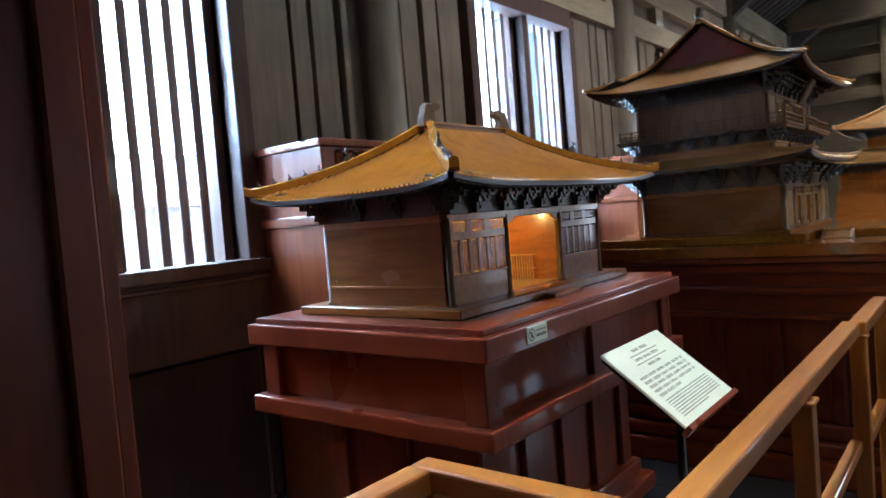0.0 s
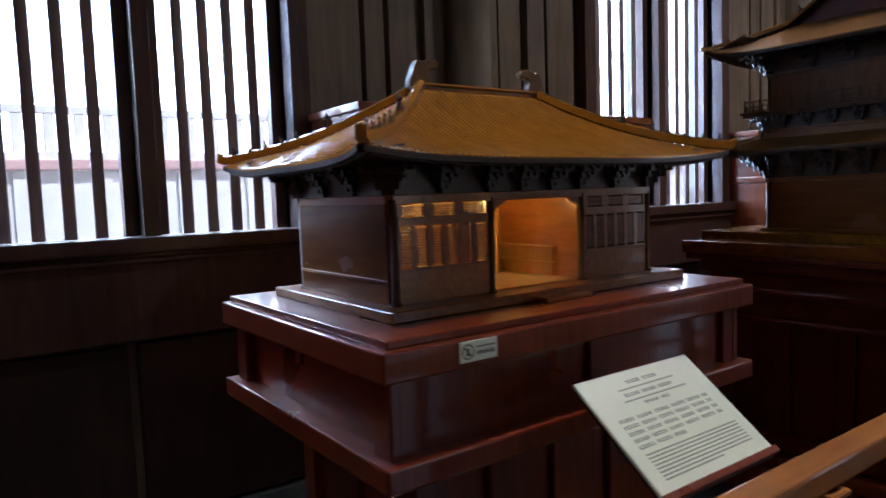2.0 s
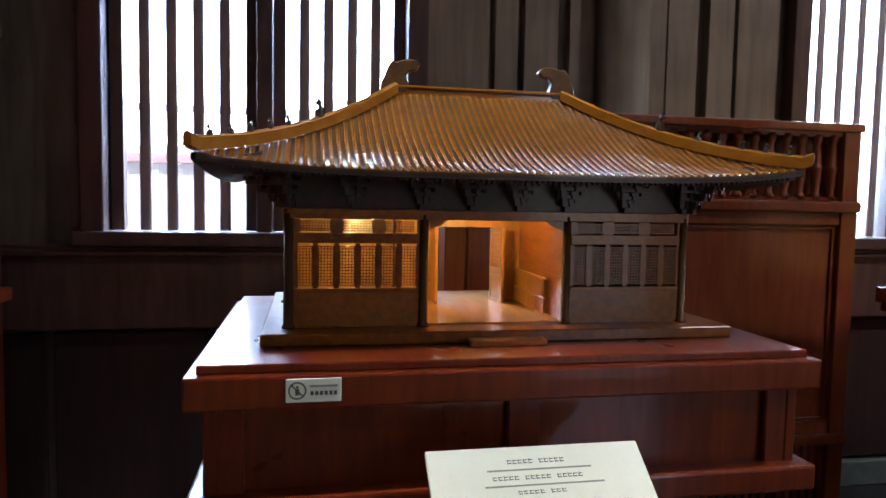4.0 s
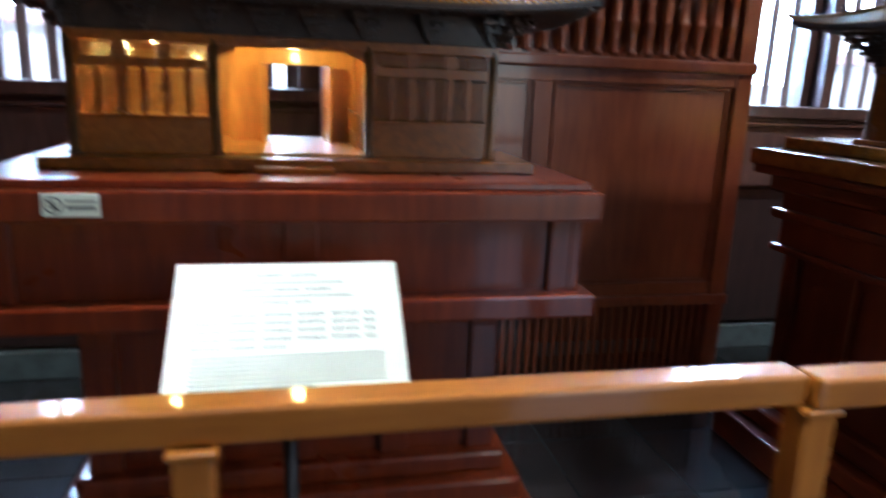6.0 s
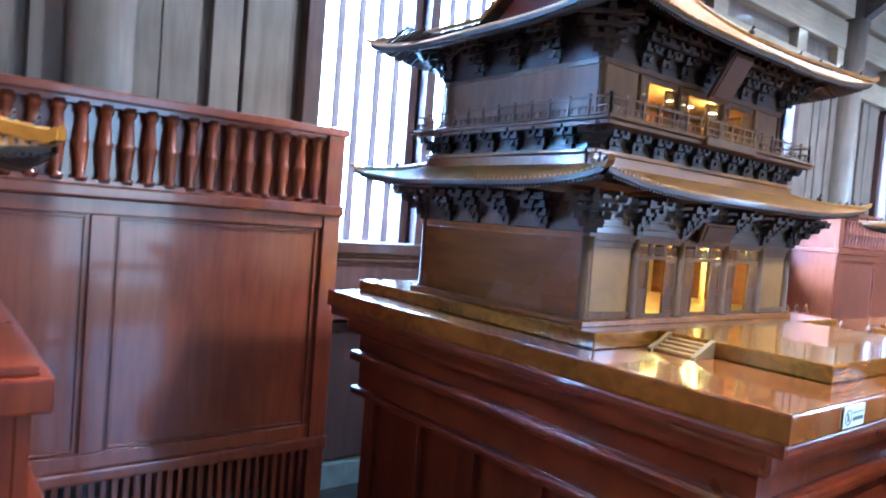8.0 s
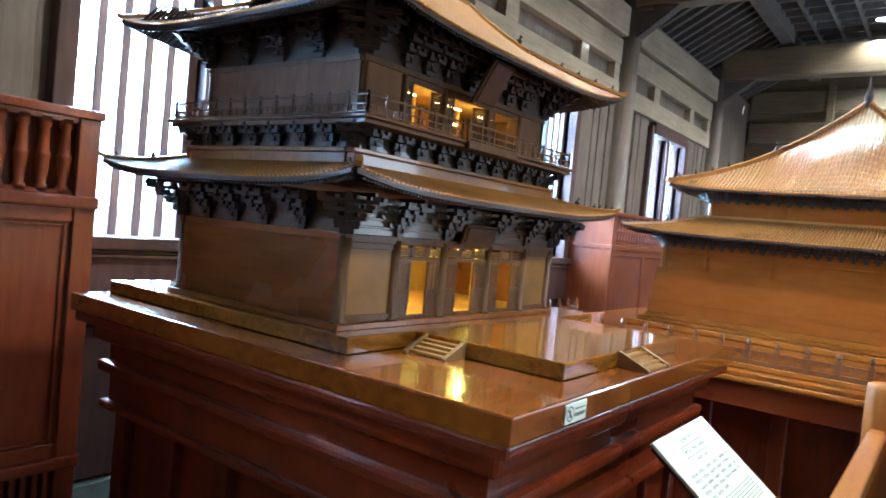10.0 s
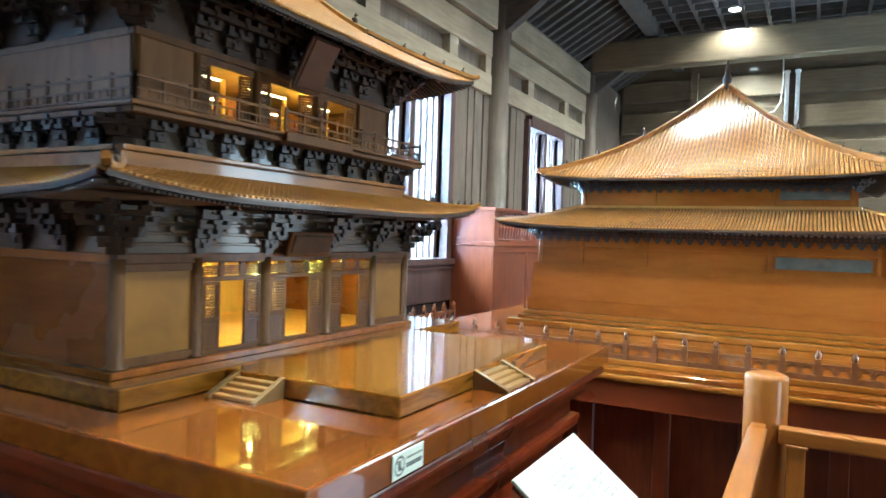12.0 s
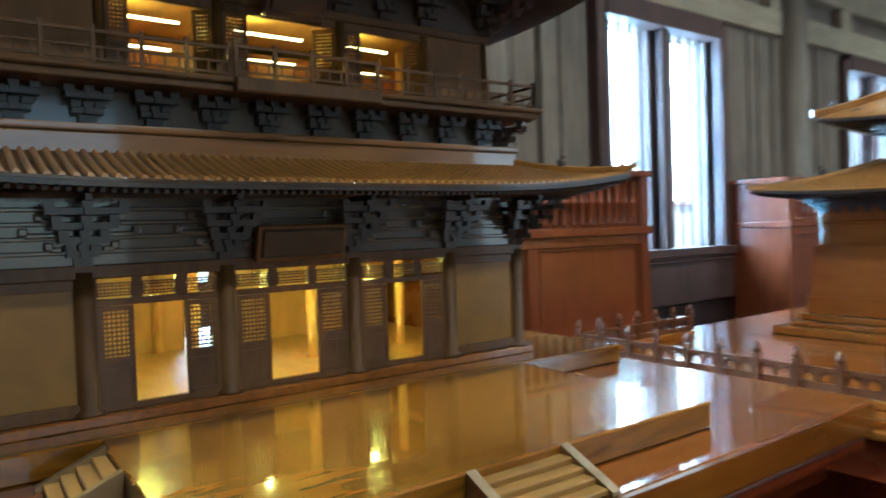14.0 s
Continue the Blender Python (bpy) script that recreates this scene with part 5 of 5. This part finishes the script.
    xg = lerp(0.602, 0.012, gu)
    up2 = [Slope(cx, cy, "x", s, 0.765, gh - 0.02, 0.602, xg, 2.205, zg, 0.046, 0.16) for s in (1, -1)]
    roof(g, up + up2, [86, 86, 64, 64], 0.0050, ROOF_BROWN, 0.010, 1.2, 0.32, 0.010, 0.018, 4, 0.013, gu, (up[0], up2[1]))
    for s in (1, -1):
        pts = [(cx - xg, zg - 0.01), (cx + xg, zg - 0.01), (cx, ridge_z - 0.012)]
        part("gable", prism(pts, "y", cy + s * (gh - 0.05), cy + s * (gh - 0.04)), MAHOGANY, g)
        for q in (1, -1):
            sl = up[0 if q > 0 else 1]
            part("verge", sweep([sl.at(s * gh, lerp(gu, 1, i / 10), 0.0) for i in range(11)], 0.011, 0.022), ROOF_BROWN, g)
    part("ridge", block(cx - 0.014, cx + 0.014, cy - gh - 0.01, cy + gh + 0.01, ridge_z - 0.012, ridge_z + 0.028, 0.005), ROOF_BROWN, g)
    for s in (1, -1):
        owl_tail(g, cx, cy + s * gh, ridge_z + 0.02, 0.05, -s, DARK)
    for y, w in ((4.025, 1.05), (4.28, 1.05), (4.54, 1.05)):
        point_lamp("model_lamp", (1.93, y, 1.555), w, (1.0, 0.80, 0.12), 0.012)
        point_lamp("model_lamp", (1.93, y, 2.085), w * 0.5, (1.0, 0.80, 0.12), 0.012)
    return g


tower_hall()


# great hall: square, two roofs, pyramid top
def great_hall():
    cx, cy, z0 = 2.86, 7.85, 1.1155
    g = thing("temple_pavilion_model", (cx, cy, z0), "pale-roofed wooden model of a square double-roofed temple pavilion", "model")
    h = 1.13
    part("platform", block(cx - h, cx + h, cy - h, cy + h, z0, 1.15, 0.004, 1), TEAK, g)
    part("platform_step", block(cx - 1.075, cx + 1.075, cy - 1.075, cy + 1.075, 1.1505, 1.175, 0.008), TEAK, g)
    part("platform_step", block(cx - 1.045, cx + 1.045, cy - 1.045, cy + 1.045, 1.1755, 1.205, 0.006), TEAK, g)
    # battered lower wall
    bm = bmesh.new()
    vs = box(bm, cx - 1.02, cx + 1.02, cy - 1.02, cy + 1.02, 1.205, 1.51)
    for v in vs:
        if v.co.z > 1.4:
            v.co.x, v.co.y = cx + (v.co.x - cx) * 0.985, cy + (v.co.y - cy) * 0.985
    bmesh.ops.bevel(bm, geom=bm.edges[:], offset=0.008, segments=2, affect="EDGES")
    part("lower_wall", bm, ORANGE, g)
    part("dado", block(cx - 1.026, cx + 1.026, cy - 1.026, cy + 1.026, 1.205, 1.285, 0.004, 1), ORANGE, g)
    part("wall_head", block(cx - 0.97, cx + 0.97, cy - 0.97, cy + 0.97, 1.51, 1.70), ORANGE, g)
    for s, e in ((-1, "front"), (1, "back")):
        for x in (-0.965, -0.70, -0.31, 0.36, 0.87, 0.965):
            part("wall_post", block(cx + x - 0.012, cx + x + 0.012, cy + s * 0.97 - 0.014, cy + s * 0.97 + 0.014, 1.51, 1.655, 0.003, 1), ORANGE, g)
            part("wall_post", block(cx + s * 0.97 - 0.014, cx + s * 0.97 + 0.014, cy + x - 0.012, cy + x + 0.012, 1.511, 1.6545, 0.003, 1), ORANGE, g)
        part("string_course", block(cx - 0.98, cx + 0.98, cy + s * 0.972 - 0.012, cy + s * 0.972 + 0.012, 1.60, 1.615, 0.003, 1), ORANGE, g)
        part("string_course", block(cx + s * 0.972 - 0.0118, cx + s * 0.972 + 0.0118, cy - 0.955, cy + 0.955, 1.6005, 1.6145, 0.003, 1), ORANGE, g)
        part("dark_window", block(cx + 0.39, cx + 0.84, cy + s * 0.975 - 0.006, cy + s * 0.975 + 0.006, 1.53, 1.595), WINDOW_DARK, g)
    ys = [cy - 0.97 + i * 0.0606 for i in range(33)]
    xs = [cx - 0.97 + i * 0.0606 for i in range(33)]
    brackets(g, BRACKET_3, cx - 0.965, cx + 0.965, cy - 0.965, cy + 0.965, 1.648, ys[1:-1], xs[1:-1], 0.85)
    lo = [Slope(cx, cy, a, s, 1.18, 0.80, 1.18, 0.80, 1.735, 1.862, 0.03, 0.3) for a in ("y", "x") for s in (1, -1)]
    roof(g, lo, [126] * 4, 0.0066, ROOF_PALE, 0.010, 1.0, 0.5, 0.010, 0.018, 5, 0.016, single=(lo[3],))
    part("upper_wall", block(cx - 0.765, cx + 0.765, cy - 0.765, cy + 0.765, 1.83, 2.04), ORANGE, g)
    part("roof_curb", block(cx - 0.795, cx + 0.795, cy - 0.795, cy + 0.795, 1.85, 1.885, 0.005), ROOF_PALE, g)
    for s in (-1, 1):
        for x in (-0.755, -0.31, 0.36, 0.755):
            part("upper_post", block(cx + x - 0.011, cx + x + 0.011, cy + s * 0.765 - 0.012, cy + s * 0.765 + 0.012, 1.885, 1.99, 0.003, 1), ORANGE, g)
            part("upper_post", block(cx + s * 0.765 - 0.012, cx + s * 0.765 + 0.012, cy + x - 0.011, cy + x + 0.011, 1.8855, 1.9895, 0.003, 1), ORANGE, g)
        part("dark_window", block(cx + 0.39, cx + 0.735, cy + s * 0.77 - 0.006, cy + s * 0.77 + 0.006, 1.92, 1.972), WINDOW_DARK, g)
    part("eave_band", block(cx - 0.78, cx + 0.78, cy - 0.78, cy + 0.78, 1.985, 2.01, 0.004), DARK, g)
    brackets(g, BRACKET_3, cx - 0.765, cx + 0.765, cy - 0.765, cy + 0.765, 1.965, [cy - 0.72 + i * 0.0626 for i in range(24)], [cx - 0.72 + i * 0.0626 for i in range(24)], 0.8)
    up = [Slope(cx, cy, a, s, 0.978, 0.025, 0.978, 0.025, 2.035, 2.735, 0.035, 0.52) for a in ("y", "x") for s in (1, -1)]
    roof(g, up, [84] * 4, 0.0102, ROOF_PALE, 0.010, 1.0, 0.16, 0.018, 0.036, 4, 0.020, single=(up[3],), hip_mat=CURB)
    part("finial", lathe(bmesh.new(), cx, cy, [(0.04, 2.70), (0.036, 2.745), (0.022, 2.76), (0.028, 2.79), (0.03, 2.82), (0.014, 2.85), (0.018, 2.87), (0.010, 2.89), (0.006, 2.93), (0.003, 2.95)], 14), DARK, g)
    return g


great_hall()


# balustrade standing on the broad pedestal's edge: posts with pointed caps, arched panels
post = bmesh.new()
box(post, -0.011, 0.011, -0.011, 0.011, 0, 0.085)
lathe(post, 0, 0, [(0.007, 0.085), (0.012, 0.093), (0.012, 0.103), (0.006, 0.114), (0.002, 0.122)], 8)
POST_MESH = to_mesh("baluster_post", post, BALUSTER)
span = bmesh.new()
box(span, -0.006, 0.006, 0.011, 0.109, 0.056, 0.067)
box(span, -0.005, 0.005, 0.011, 0.109, 0.0, 0.022)
for c in (0.0355, 0.0845):
    for i in range(8):
        a0, a1 = math.pi * i / 8, math.pi * (i + 1) / 8
        p, q = (c + 0.0215 * math.cos(a0), 0.026 + 0.026 * math.sin(a0)), (c + 0.0215 * math.cos(a1), 0.026 + 0.026 * math.sin(a1))
        d = Vector((0, q[0] - p[0], q[1] - p[1]))
        box(span, -0.004, 0.004, -0.003, 0.003, -0.001, d.length + 0.001, Matrix.Translation((0, *p)) @ d.to_track_quat("Z", "X").to_matrix().to_4x4())
box(span, -0.004, 0.004, 0.056, 0.064, 0.022, 0.056)
SPAN_MESH = to_mesh("baluster_span", span, BALUSTER)
bal = thing("model_balustrade", (2.9, 5.72, 1.115), "low carved wooden balustrade along the pavilion's terrace", "balustrade")
part("kerb", block(1.464, 4.36, 5.70, 5.755, 1.1155, 1.137, 0.004), TEAK, bal)
part("kerb", block(1.464, 1.519, 5.7555, 6.46, 1.1155, 1.1365, 0.004), TEAK, bal)
for i in range(24):
    x = 1.492 + i * 0.1228
    piece("post", POST_MESH, pose(x, 5.727, 1.137), bal)
    if i < 23:
        piece("span", SPAN_MESH, pose(x, 5.727, 1.137, 0, 0, -90) @ Matrix.Diagonal((1, 1.023, 1, 1)), bal)
for i in range(6):
    y = 5.727 + i * 0.12
    piece("span", SPAN_MESH, pose(1.492, y, 1.137), bal)
    piece("post", POST_MESH, pose(1.492, y + 0.12, 1.137), bal)

# ---- floor tiles, last ----
tile = to_mesh("tile", block(0.003, 0.447, 0.003, 0.447, -0.02, 0.0, 0.003, 1), SLATE)
for i in range(10):
    for j in range(24):
        piece("tile", tile, Matrix.Translation((0.012 + i * 0.45, -1.8 + j * 0.45, 0)), floor)
part("far_tiles", boxes(*[(0.015 + i * 0.45, 0.459 + i * 0.45, -3.597 + j * 0.45, -3.153 + j * 0.45, -0.02, 0.0) for i in range(15) for j in range(44) if i > 9 or j < 4 or j > 27]), SLATE, floor, kind="stuff")
